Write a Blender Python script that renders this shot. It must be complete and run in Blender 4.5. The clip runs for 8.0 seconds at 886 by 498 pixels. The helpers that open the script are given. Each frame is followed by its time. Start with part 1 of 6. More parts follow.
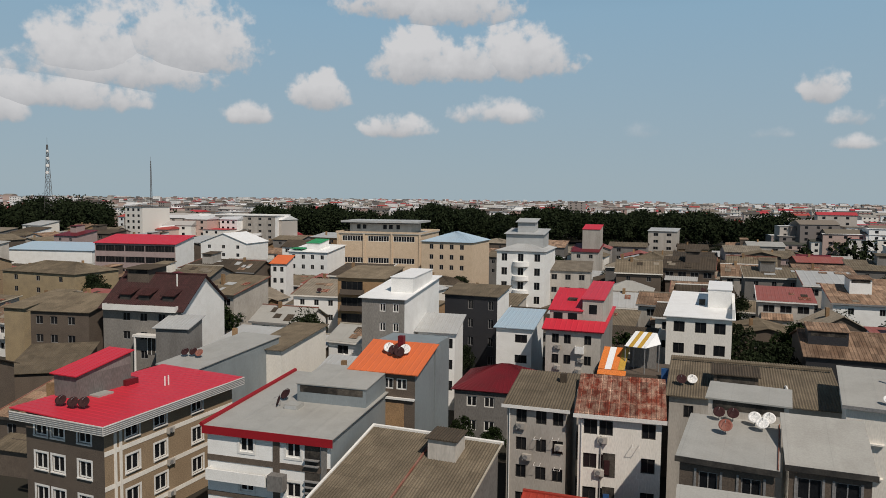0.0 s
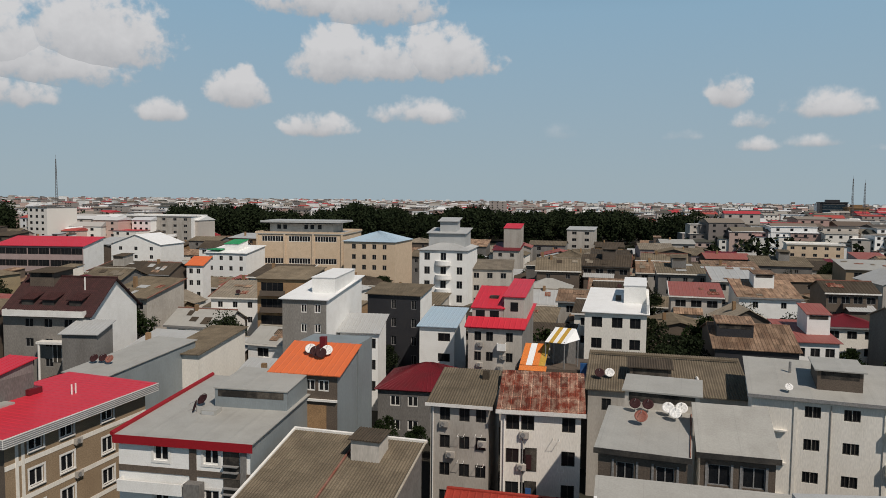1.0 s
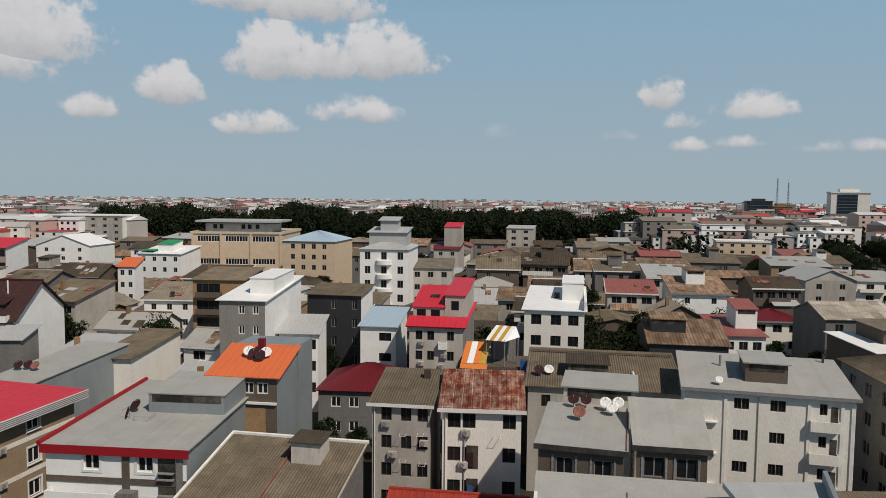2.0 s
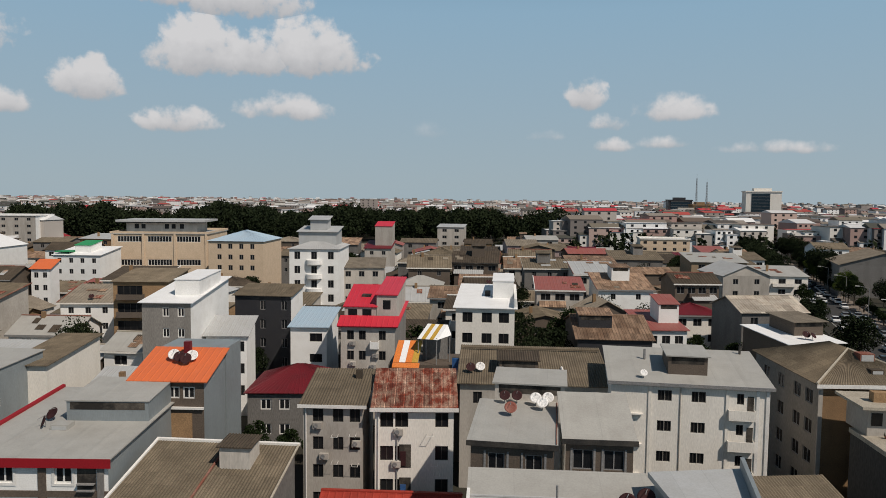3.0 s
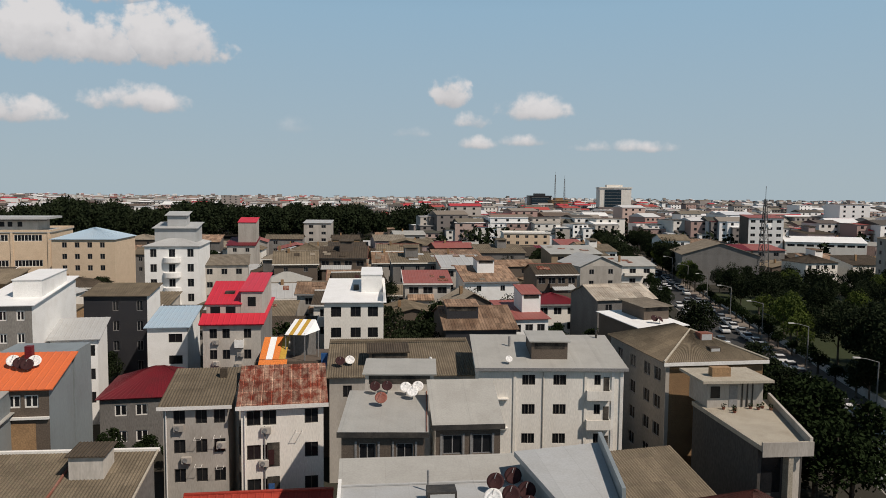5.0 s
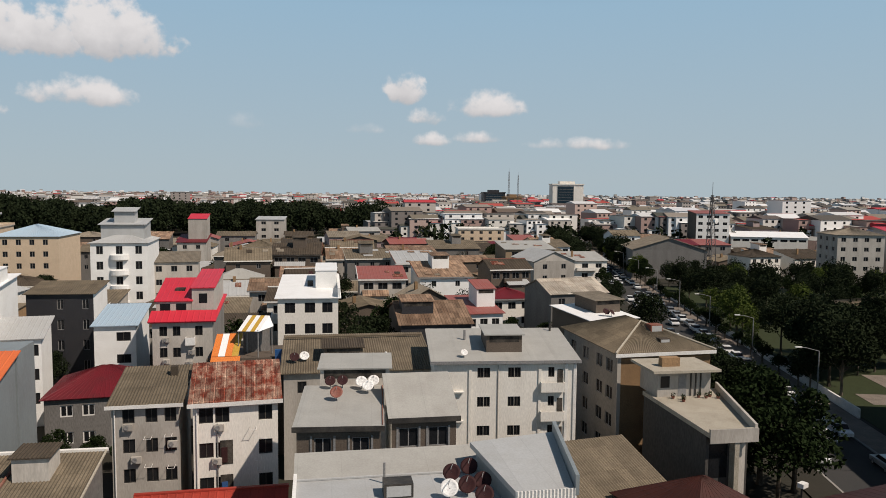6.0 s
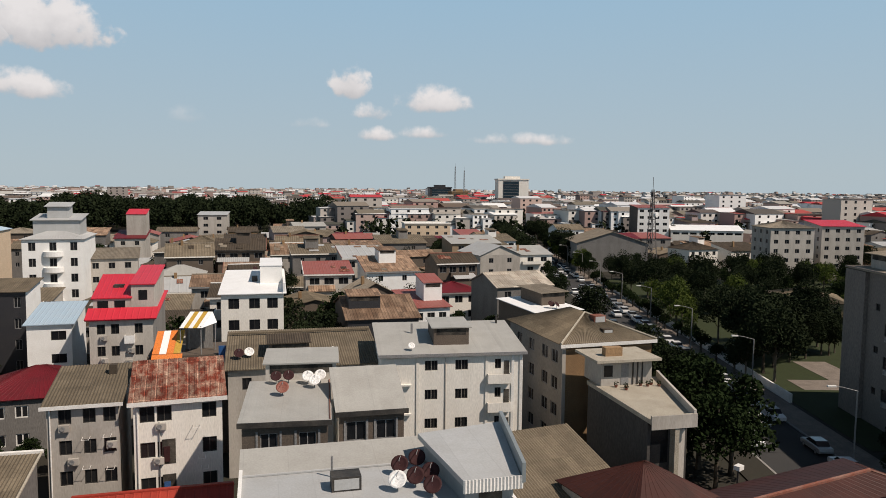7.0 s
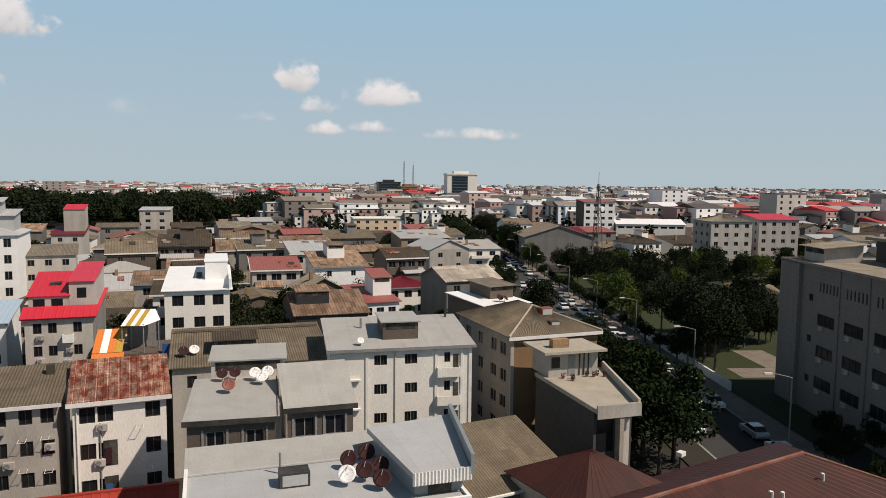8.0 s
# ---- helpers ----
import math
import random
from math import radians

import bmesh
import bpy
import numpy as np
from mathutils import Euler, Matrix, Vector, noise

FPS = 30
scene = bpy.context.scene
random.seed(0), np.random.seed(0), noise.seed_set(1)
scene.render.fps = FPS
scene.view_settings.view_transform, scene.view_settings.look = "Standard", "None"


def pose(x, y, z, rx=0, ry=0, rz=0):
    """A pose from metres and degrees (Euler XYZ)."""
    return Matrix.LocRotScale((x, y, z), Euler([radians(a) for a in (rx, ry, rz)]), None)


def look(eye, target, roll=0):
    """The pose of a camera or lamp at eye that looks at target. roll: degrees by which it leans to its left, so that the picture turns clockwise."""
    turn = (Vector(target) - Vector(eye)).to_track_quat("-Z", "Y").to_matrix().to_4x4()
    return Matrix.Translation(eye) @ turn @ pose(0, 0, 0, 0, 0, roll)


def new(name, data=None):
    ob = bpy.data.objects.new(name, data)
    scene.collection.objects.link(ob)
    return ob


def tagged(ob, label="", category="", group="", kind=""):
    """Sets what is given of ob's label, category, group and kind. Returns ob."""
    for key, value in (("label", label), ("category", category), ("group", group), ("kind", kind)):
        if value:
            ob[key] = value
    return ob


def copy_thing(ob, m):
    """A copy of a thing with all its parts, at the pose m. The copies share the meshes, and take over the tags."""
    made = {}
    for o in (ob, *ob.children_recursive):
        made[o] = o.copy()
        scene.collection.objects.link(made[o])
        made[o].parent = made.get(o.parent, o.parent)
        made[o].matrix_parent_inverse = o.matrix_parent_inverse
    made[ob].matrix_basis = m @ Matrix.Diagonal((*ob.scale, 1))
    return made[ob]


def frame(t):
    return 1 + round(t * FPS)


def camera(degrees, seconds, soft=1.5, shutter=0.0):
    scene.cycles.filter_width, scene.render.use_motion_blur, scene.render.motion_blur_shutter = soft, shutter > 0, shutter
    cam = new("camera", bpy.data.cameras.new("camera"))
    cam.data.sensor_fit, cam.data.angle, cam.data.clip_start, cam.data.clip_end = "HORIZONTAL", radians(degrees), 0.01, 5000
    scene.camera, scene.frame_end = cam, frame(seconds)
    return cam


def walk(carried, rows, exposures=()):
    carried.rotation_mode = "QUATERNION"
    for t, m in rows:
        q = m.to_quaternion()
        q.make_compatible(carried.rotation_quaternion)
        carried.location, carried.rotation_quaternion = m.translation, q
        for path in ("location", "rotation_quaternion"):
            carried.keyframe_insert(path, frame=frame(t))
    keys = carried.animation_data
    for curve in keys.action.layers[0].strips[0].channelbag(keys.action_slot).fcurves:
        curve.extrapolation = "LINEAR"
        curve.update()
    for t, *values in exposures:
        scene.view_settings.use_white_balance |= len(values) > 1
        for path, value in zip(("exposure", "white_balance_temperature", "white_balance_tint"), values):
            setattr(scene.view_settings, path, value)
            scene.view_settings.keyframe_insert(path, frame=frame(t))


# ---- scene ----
cam = camera(63.3, 8.0, soft=0.65)
# seconds, place of the hovering camera, yaw, pitch, roll
PATH = [
    (0, 0, 0, 29.94, 15.5, -4.12, 0.62),
    (0.5, 0, 0.1, 29.87, 12.52, -4.05, 0.62),
    (1, 0.05, 0.2, 29.83, 9.36, -4.07, 0.58),
    (2.5, 0.04, 0.2, 29.88, 2.15, -4.12, 0.58),
    (3, 0.01, 0.17, 29.87, -0.89, -4.14, 0.58),
    (3.5, 0, 0.17, 29.82, -3.82, -4.19, 0.58),
    (4, 0, 0.15, 29.73, -6.66, -4.24, 0.56),
    (4.5, 0, 0.15, 29.6, -9.27, -4.27, 0.55),
    (6, -0.06, 0.06, 29.24, -15.05, -4.56, 0.56),
    (6.5, -0.07, 0.02, 29.14, -17.02, -4.73, 0.56),
    (7, -0.07, 0, 29.07, -19.31, -4.91, 0.55),
    (7.5, -0.06, -0.06, 29.04, -21.49, -5.12, 0.55),
    (8, -0.03, -0.08, 29.01, -23.36, -5.28, 0.57),
]


def aim(x, y, z, yaw, pitch, roll):
    a, b = radians(yaw), radians(pitch)
    eye = Vector((x, y, z))
    return look(eye, eye + Vector((-math.sin(a) * math.cos(b), math.cos(a) * math.cos(b), math.sin(b))), roll)


walk(cam, [(row[0], aim(*row[1:])) for row in PATH], [(0, -0.13, 6370, 11), (4, -0.05, 6460, 12), (8, 0.22, 6650, 14)])

# ---- sky, clouds and sun ----
SUN_AZ, SUN_EL = 137.0, 50.0  # compass bearing from +y towards +x, height
world = bpy.data.worlds.new("sky")
scene.world = world
world.use_nodes = True
wt = world.node_tree
wt.nodes.clear()


def wnode(kind, **props):
    n = wt.nodes.new(kind)
    for k, v in props.items():
        if k == "operation":
            n.operation = v
    return n


def wmath(op, a, b=None, c=None):
    n = wnode("ShaderNodeMath", operation=op)
    for i, v in enumerate((a, b, c)):
        if v is None:
            continue
        if isinstance(v, (int, float)):
            n.inputs[i].default_value = v
        else:
            wt.links.new(v, n.inputs[i])
    return n.outputs[0]


sky = wnode("ShaderNodeTexSky")
sky.sky_type, sky.sun_disc = "NISHITA", False
sky.sun_elevation, sky.sun_rotation = radians(SUN_EL), radians(SUN_AZ)
sky.air_density, sky.dust_density, sky.ozone_density = 1.0, 0.6, 1.3
coord = wnode("ShaderNodeTexCoord")
puff = wnode("ShaderNodeTexNoise")
puff.inputs["Scale"].default_value, puff.inputs["Detail"].default_value, puff.inputs["Roughness"].default_value = 24.0, 8.0, 0.58
wt.links.new(coord.outputs["Generated"], puff.inputs["Vector"])
soft_puff = wnode("ShaderNodeTexNoise")
soft_puff.inputs["Scale"].default_value, soft_puff.inputs["Detail"].default_value = 70.0, 5.0
wt.links.new(coord.outputs["Generated"], soft_puff.inputs["Vector"])
grain = wmath("ADD", wmath("MULTIPLY", wmath("SUBTRACT", puff.outputs["Fac"], 0.5), 2.7), wmath("MULTIPLY", wmath("SUBTRACT", soft_puff.outputs["Fac"], 0.5), 1.3))
sep = wnode("ShaderNodeSeparateXYZ")
wt.links.new(coord.outputs["Generated"], sep.inputs[0])
bearing = wmath("ARCTAN2", sep.outputs["X"], sep.outputs["Y"])
height = wmath("ARCSINE", sep.outputs["Z"])
cover, shade = None, None


def cloud(az, el, wide, high, dense=1.0):
    """One cumulus in the sky: bearing, height and size in degrees; flat below, billowing above."""
    global cover, shade
    u = wmath("DIVIDE", wmath("SUBTRACT", bearing, radians(az)), radians(wide / 2))
    v = wmath("DIVIDE", wmath("SUBTRACT", height, radians(el)), radians(high / 2))
    v = wmath("MINIMUM", v, wmath("MULTIPLY", v, 0.8))
    v = wmath("ADD", v, wmath("MULTIPLY", wmath("MINIMUM", v, 0.0), 0.7))
    r = wmath("ADD", wmath("POWER", wmath("ABSOLUTE", u), 2.0), wmath("POWER", wmath("ABSOLUTE", v), 2.0))
    m = wmath("MULTIPLY", wmath("SUBTRACT", wmath("ADD", 1.1, grain), r), dense)
    low = wmath("MULTIPLY_ADD", v, 0.5, 0.5)
    if cover is None:
        cover, shade = m, low
    else:
        bigger = wmath("GREATER_THAN", m, cover)
        shade = wmath("ADD", shade, wmath("MULTIPLY", bigger, wmath("SUBTRACT", low, shade)))
        cover = wmath("MAXIMUM", cover, m)


cloud(-35.2, 10.50, 11.2, 7.7, 1)
cloud(-41.3, 9.40, 10.2, 6.6, 1)
cloud(-39.3, 8.60, 16.8, 4.4, 0.9)
cloud(-43.5, 6.70, 13.3, 3.3, 0.9)
cloud(-46.9, 5.70, 4.1, 3.3, 0.7)
cloud(-15.0, 14.40, 11.7, 4.9, 1)
cloud(-19.9, 14.50, 8.7, 3.8, 1)
cloud(-17.4, 10.10, 8.4, 5.2, 1)
cloud(-13.6, 10.10, 7.7, 4.1, 1)
cloud(-9.6, 10.50, 9.4, 4.9, 1)
cloud(-25.2, 7.60, 5.6, 3.4, 1)
cloud(-30.5, 6.00, 4.3, 2.2, 0.8)
cloud(-19.4, 5.20, 6.4, 2.2, 0.85)
cloud(-11.3, 6.40, 7.7, 2.3, 0.7)
cloud(11.8, 7.70, 3.3, 3.2, 0.9)
cloud(18.4, 6.45, 6.6, 2.6, 0.65)
cloud(13.7, 5.65, 3.2, 1.6, 0.6)
cloud(13.8, 3.95, 3.7, 1.3, 0.6)
cloud(18.0, 4.15, 4.6, 1.2, 0.55)
cloud(25.6, 3.65, 8.7, 1.2, 0.5)
cloud(8.8, 4.75, 3.1, 1.2, 0.3)
cloud(0.0, 5.05, 3.6, 1.6, 0.2)
cloud(120.0, 14.0, 16.0, 6.0, 0.9)
cloud(170.0, 10.0, 12.0, 4.0, 0.8)
cloud(-100.0, 12.0, 18.0, 7.0, 0.9)
mask = wnode("ShaderNodeMapRange")
mask.interpolation_type = "SMOOTHSTEP"
mask.inputs["From Min"].default_value, mask.inputs["From Max"].default_value = 0.05, 0.75
wt.links.new(cover, mask.inputs["Value"])
tone = wnode("ShaderNodeMapRange")
tone.inputs["From Min"].default_value, tone.inputs["From Max"].default_value = 0.0, 0.75
wt.links.new(wmath("ADD", shade, wmath("MULTIPLY", grain, 0.25)), tone.inputs["Value"])
ctone = wnode("ShaderNodeMix")
ctone.data_type = "RGBA"
wt.links.new(tone.outputs[0], ctone.inputs[0])
ctone.inputs[6].default_value = (6.3, 6.3, 6.4, 1)
ctone.inputs[7].default_value = (10.6, 10.4, 10.2, 1)
mix = wnode("ShaderNodeMix")
mix.data_type = "RGBA"
wt.links.new(wmath("MULTIPLY", mask.outputs[0], 0.93), mix.inputs[0])
haze = wnode("ShaderNodeMapRange")
haze.inputs["From Min"].default_value, haze.inputs["From Max"].default_value = radians(14), radians(40)
haze.inputs["To Min"].default_value, haze.inputs["To Max"].default_value = 0.93, 0.0
wt.links.new(height, haze.inputs["Value"])
air = wnode("ShaderNodeMix")
air.data_type = "RGBA"
wt.links.new(haze.outputs[0], air.inputs[0])
deep = wnode("ShaderNodeMix")
deep.data_type, deep.blend_type = "RGBA", "MULTIPLY"
deep.inputs[0].default_value = 1.0
wt.links.new(sky.outputs[0], deep.inputs[6])
deep.inputs[7].default_value = (0.42, 0.42, 0.42, 1)
wt.links.new(deep.outputs[2], air.inputs[6])
tint = wnode("ShaderNodeMix")
tint.data_type = "RGBA"
rise_to = wnode("ShaderNodeMapRange")
rise_to.inputs["From Min"].default_value, rise_to.inputs["From Max"].default_value = radians(1), radians(20)
wt.links.new(height, rise_to.inputs["Value"])
wt.links.new(rise_to.outputs[0], tint.inputs[0])
tint.inputs[6].default_value, tint.inputs[7].default_value = (5.75, 7.15, 7.8, 1), (3.75, 6.7, 9.2, 1)
wt.links.new(tint.outputs[2], air.inputs[7])
wt.links.new(air.outputs[2], mix.inputs[6])
wt.links.new(ctone.outputs[2], mix.inputs[7])
back = wnode("ShaderNodeBackground")
back.inputs["Strength"].default_value = 0.066
out = wnode("ShaderNodeOutputWorld")
wt.links.new(mix.outputs[2], back.inputs[0])
wt.links.new(back.outputs[0], out.inputs[0])

sun = new("sun", bpy.data.lights.new("sun", "SUN"))
sun.data.energy, sun.data.angle, sun.data.color = 3.9, radians(0.6), (1.0, 0.905, 0.785)
sa, se = radians(SUN_AZ), radians(SUN_EL)
sun.matrix_world = look((0, 0, 80), Vector((0, 0, 80)) - Vector((math.sin(sa) * math.cos(se), math.cos(sa) * math.cos(se), math.sin(se))))

# ---- materials ----
MATS = {}


def mat(name, color, rough=0.8, metal=0.0, dirt=(0.35, 0.3, 0.24), amount=0.35, scale=0.5, bump=0.25, streak=False, grain=0.16, spec=0.3, laid=None, vary=0.0):
    """A weathered surface: base colour, broad stains, fine grain, bump; streak: stains run down the slope."""
    m = bpy.data.materials.new(name)
    m.use_nodes = True
    nt = m.node_tree
    b = nt.nodes["Principled BSDF"]
    b.inputs["Roughness"].default_value, b.inputs["Metallic"].default_value = rough, metal
    b.inputs["Specular IOR Level"].default_value = spec
    tc = nt.nodes.new("ShaderNodeTexCoord")
    info = nt.nodes.new("ShaderNodeObjectInfo")
    mp = nt.nodes.new("ShaderNodeMapping")
    mp.inputs["Scale"].default_value = (1.1, 0.6, 0.3) if streak else (1, 1, 1)
    nt.links.new(tc.outputs["Object"], mp.inputs["Vector"])
    rnd = nt.nodes.new("ShaderNodeVectorMath")
    rnd.operation = "ADD"
    nt.links.new(mp.outputs[0], rnd.inputs[0])
    cmb = nt.nodes.new("ShaderNodeCombineXYZ")
    mul = nt.nodes.new("ShaderNodeMath")
    mul.operation = "MULTIPLY"
    mul.inputs[1].default_value = 37.0
    nt.links.new(info.outputs["Random"], mul.inputs[0])
    nt.links.new(mul.outputs[0], cmb.inputs[0])
    nt.links.new(cmb.outputs[0], rnd.inputs[1])
    big = nt.nodes.new("ShaderNodeTexNoise")
    big.inputs["Scale"].default_value, big.inputs["Detail"].default_value, big.inputs["Roughness"].default_value = scale, 6, 0.65
    nt.links.new(rnd.outputs[0], big.inputs["Vector"])
    ramp = nt.nodes.new("ShaderNodeMapRange")
    ramp.inputs["From Min"].default_value, ramp.inputs["From Max"].default_value = 0.42, 0.72
    ramp.inputs["To Max"].default_value = amount
    nt.links.new(big.outputs["Fac"], ramp.inputs["Value"])
    fine = nt.nodes.new("ShaderNodeTexNoise")
    fine.inputs["Scale"].default_value, fine.inputs["Detail"].default_value = 9.0, 4
    nt.links.new(rnd.outputs[0], fine.inputs["Vector"])
    mixd = nt.nodes.new("ShaderNodeMix")
    mixd.data_type = "RGBA"
    mixd.inputs[6].default_value = (*color, 1)
    mixd.inputs[7].default_value = (*dirt, 1)
    nt.links.new(ramp.outputs[0], mixd.inputs[0])
    hsv = nt.nodes.new("ShaderNodeHueSaturation")
    nt.links.new(mixd.outputs[2], hsv.inputs["Color"])
    val = nt.nodes.new("ShaderNodeMapRange")
    val.inputs["To Min"].default_value, val.inputs["To Max"].default_value = 1 - 1.5 * grain, 1 + 1.3 * grain
    val.inputs["From Min"].default_value, val.inputs["From Max"].default_value = 0.3, 0.7
    nt.links.new(fine.outputs["Fac"], val.inputs["Value"])
    each = nt.nodes.new("ShaderNodeMapRange")
    each.inputs["To Min"].default_value, each.inputs["To Max"].default_value = 1 - vary, 1 + vary
    nt.links.new(info.outputs["Random"], each.inputs["Value"])
    both = nt.nodes.new("ShaderNodeMath")
    both.operation = "MULTIPLY"
    nt.links.new(val.outputs[0], both.inputs[0])
    nt.links.new(each.outputs[0], both.inputs[1])
    nt.links.new(both.outputs[0], hsv.inputs["Value"])
    last = hsv.outputs[0]
    if laid:
        br = nt.nodes.new("ShaderNodeTexBrick")
        br.offset = 0.0
        br.inputs["Color1"].default_value, br.inputs["Color2"].default_value, br.inputs["Mortar"].default_value = (1 - laid[2],) * 3 + (1,), (1 + laid[2],) * 3 + (1,), (laid[3],) * 3 + (1,)
        br.inputs["Scale"].default_value, br.inputs["Mortar Size"].default_value, br.inputs["Mortar Smooth"].default_value = 1.0, 0.03, 0.4
        br.inputs["Brick Width"].default_value, br.inputs["Row Height"].default_value = laid[0], laid[1]
        nt.links.new(tc.outputs["Object"], br.inputs["Vector"])
        ml = nt.nodes.new("ShaderNodeMix")
        ml.data_type, ml.blend_type = "RGBA", "MULTIPLY"
        ml.inputs[0].default_value = 1.0
        nt.links.new(last, ml.inputs[6])
        nt.links.new(br.outputs["Color"], ml.inputs[7])
        last = ml.outputs[2]
    nt.links.new(last, b.inputs["Base Color"])
    bp = nt.nodes.new("ShaderNodeBump")
    bp.inputs["Strength"].default_value, bp.inputs["Distance"].default_value = bump, 0.03
    nt.links.new(fine.outputs["Fac"], bp.inputs["Height"])
    nt.links.new(bp.outputs[0], b.inputs["Normal"])
    m.diffuse_color = (*color, 1)
    MATS[name] = m
    return m


def island_mat(name, colors, rough=0.85):
    """A surface whose loose pieces each take one of several colours."""
    m = bpy.data.materials.new(name)
    m.use_nodes = True
    nt = m.node_tree
    b = nt.nodes["Principled BSDF"]
    b.inputs["Roughness"].default_value, b.inputs["Specular IOR Level"].default_value = rough, 0.2
    g = nt.nodes.new("ShaderNodeNewGeometry")
    r = nt.nodes.new("ShaderNodeValToRGB")
    r.color_ramp.interpolation = "CONSTANT"
    while len(r.color_ramp.elements) < len(colors):
        r.color_ramp.elements.new(0.5)
    for i, c in enumerate(colors):
        r.color_ramp.elements[i].position = i / len(colors)
        r.color_ramp.elements[i].color = (*c, 1)
    nt.links.new(g.outputs["Random Per Island"], r.inputs[0])
    nt.links.new(r.outputs[0], b.inputs["Base Color"])
    MATS[name] = m
    return m


STAIN = (0.10, 0.085, 0.07)
mat("white_paint", (0.80, 0.79, 0.76), 0.75, grain=0.05, dirt=(0.5, 0.47, 0.42), amount=0.3)
mat("white_roof", (0.82, 0.82, 0.81), 0.5, grain=0.05, dirt=(0.6, 0.58, 0.55), amount=0.3)
mat("cream", (0.76, 0.72, 0.65), 0.85, grain=0.07, dirt=(0.40, 0.35, 0.28), amount=0.2, streak=True)
mat("pale_plaster", (0.44, 0.405, 0.36), 0.85, grain=0.07, dirt=(0.20, 0.18, 0.15), amount=0.55, streak=True, vary=0.2)
mat("grey_plaster", (0.19, 0.18, 0.168), 0.85, dirt=(0.11, 0.10, 0.09), amount=0.55, streak=True, vary=0.2)
mat("beige_brick", (0.60, 0.465, 0.33), 0.85, dirt=(0.42, 0.315, 0.215), amount=0.4)
mat("tan_brick", (0.30, 0.22, 0.14), 0.85, dirt=(0.19, 0.13, 0.08), amount=0.4)
mat("brown_stone", (0.12, 0.094, 0.073), 0.8, dirt=(0.055, 0.042, 0.034), amount=0.4)
mat("raw_brick", (0.288, 0.180, 0.094), 0.9, dirt=(0.158, 0.101, 0.058), amount=0.5, vary=0.2)
mat("grey_stone", (0.27, 0.25, 0.225), 0.85, laid=(0.9, 0.45, 0.06, 0.85), dirt=(0.17, 0.155, 0.135), amount=0.5, streak=True)
mat("dark_clad", (0.032, 0.032, 0.036), 0.5, dirt=(0.058, 0.054, 0.050), amount=0.3)
mat("ochre_plaster", (0.36, 0.28, 0.17), 0.85, dirt=STAIN, amount=0.35)
mat("pink_plaster", (0.360, 0.274, 0.259), 0.85, dirt=STAIN, amount=0.25)
mat("steel_sheet", (0.25, 0.28, 0.29), 0.5, grain=0.05, metal=0.15, dirt=(0.16, 0.17, 0.17), amount=0.45, streak=True, spec=0.5)
mat("grey_sheet", (0.385, 0.375, 0.345), 0.5, laid=(2.4, 9.0, 0.035, 0.9), grain=0.05, metal=0.0, dirt=(0.25, 0.235, 0.21), amount=0.4)
mat("pale_sheet", (0.42, 0.425, 0.42), 0.5, laid=(1.8, 9.0, 0.04, 0.9), grain=0.05, metal=0.0, dirt=(0.30, 0.28, 0.25), amount=0.35)
mat("blue_sheet", (0.36, 0.47, 0.56), 0.5, grain=0.05, dirt=(0.42, 0.46, 0.50), amount=0.4)
mat("red_sheet", (0.56, 0.032, 0.052), 0.45, grain=0.05, dirt=(0.42, 0.03, 0.045), amount=0.4)
mat("dark_red_sheet", (0.14, 0.012, 0.018), 0.5, dirt=(0.06, 0.018, 0.018), amount=0.5)
mat("orange_sheet", (0.66, 0.155, 0.052), 0.5, grain=0.05, dirt=(0.5, 0.13, 0.06), amount=0.4)
mat("green_sheet", (0.022, 0.274, 0.094), 0.5, amount=0.1)
mat("maroon_tile", (0.050, 0.017, 0.016), 0.7, laid=(0.4, 0.35, 0.25, 0.6), dirt=(0.03, 0.017, 0.014), amount=0.4)
mat("asbestos", (0.17, 0.137, 0.095), 0.95, laid=(0.95, 1.55, 0.14, 0.8), dirt=(0.075, 0.060, 0.042), amount=0.6, scale=0.35, vary=0.2)
mat("asbestos_light", (0.235, 0.20, 0.155), 0.95, laid=(0.95, 1.55, 0.12, 0.82), dirt=(0.14, 0.115, 0.085), amount=0.6, scale=0.35, vary=0.2)
mat("asbestos_dark", (0.072, 0.055, 0.039), 0.95, laid=(0.95, 1.55, 0.16, 0.8), dirt=(0.04, 0.033, 0.024), amount=0.6, scale=0.35, vary=0.2)
mat("rust_sheet", (0.14, 0.028, 0.014), 0.8, laid=(0.84, 1.9, 0.3, 2.1), dirt=(0.44, 0.34, 0.25), amount=0.75, scale=1.3, grain=0.25, streak=True)
mat("tan_rust", (0.27, 0.18, 0.12), 0.8, laid=(0.8, 1.8, 0.35, 0.6), dirt=(0.108, 0.054, 0.029), amount=0.8, scale=0.5, streak=True, vary=0.2)
mat("concrete", (0.40, 0.36, 0.29), 0.9, laid=(2.6, 2.6, 0.05, 0.9), dirt=(0.24, 0.205, 0.155), amount=0.55)
mat("paving", (0.21, 0.175, 0.145), 0.9, laid=(1.2, 1.2, 0.08, 0.8), dirt=(0.11, 0.095, 0.08), amount=0.6)
mat("trim_white", (0.74, 0.72, 0.68), 0.6, grain=0.07, dirt=(0.4, 0.37, 0.33), amount=0.35)
mat("trim_grey", (0.216, 0.216, 0.216), 0.6)
mat("trim_red", (0.288, 0.011, 0.018), 0.5, grain=0.07, amount=0.2, dirt=(0.144, 0.014, 0.014))
mat("trim_dark", (0.03, 0.028, 0.026), 0.6, amount=0.2)
mat("block_plaster", (0.20, 0.172, 0.15), 0.9, dirt=(0.15, 0.125, 0.11), amount=0.5, streak=True)
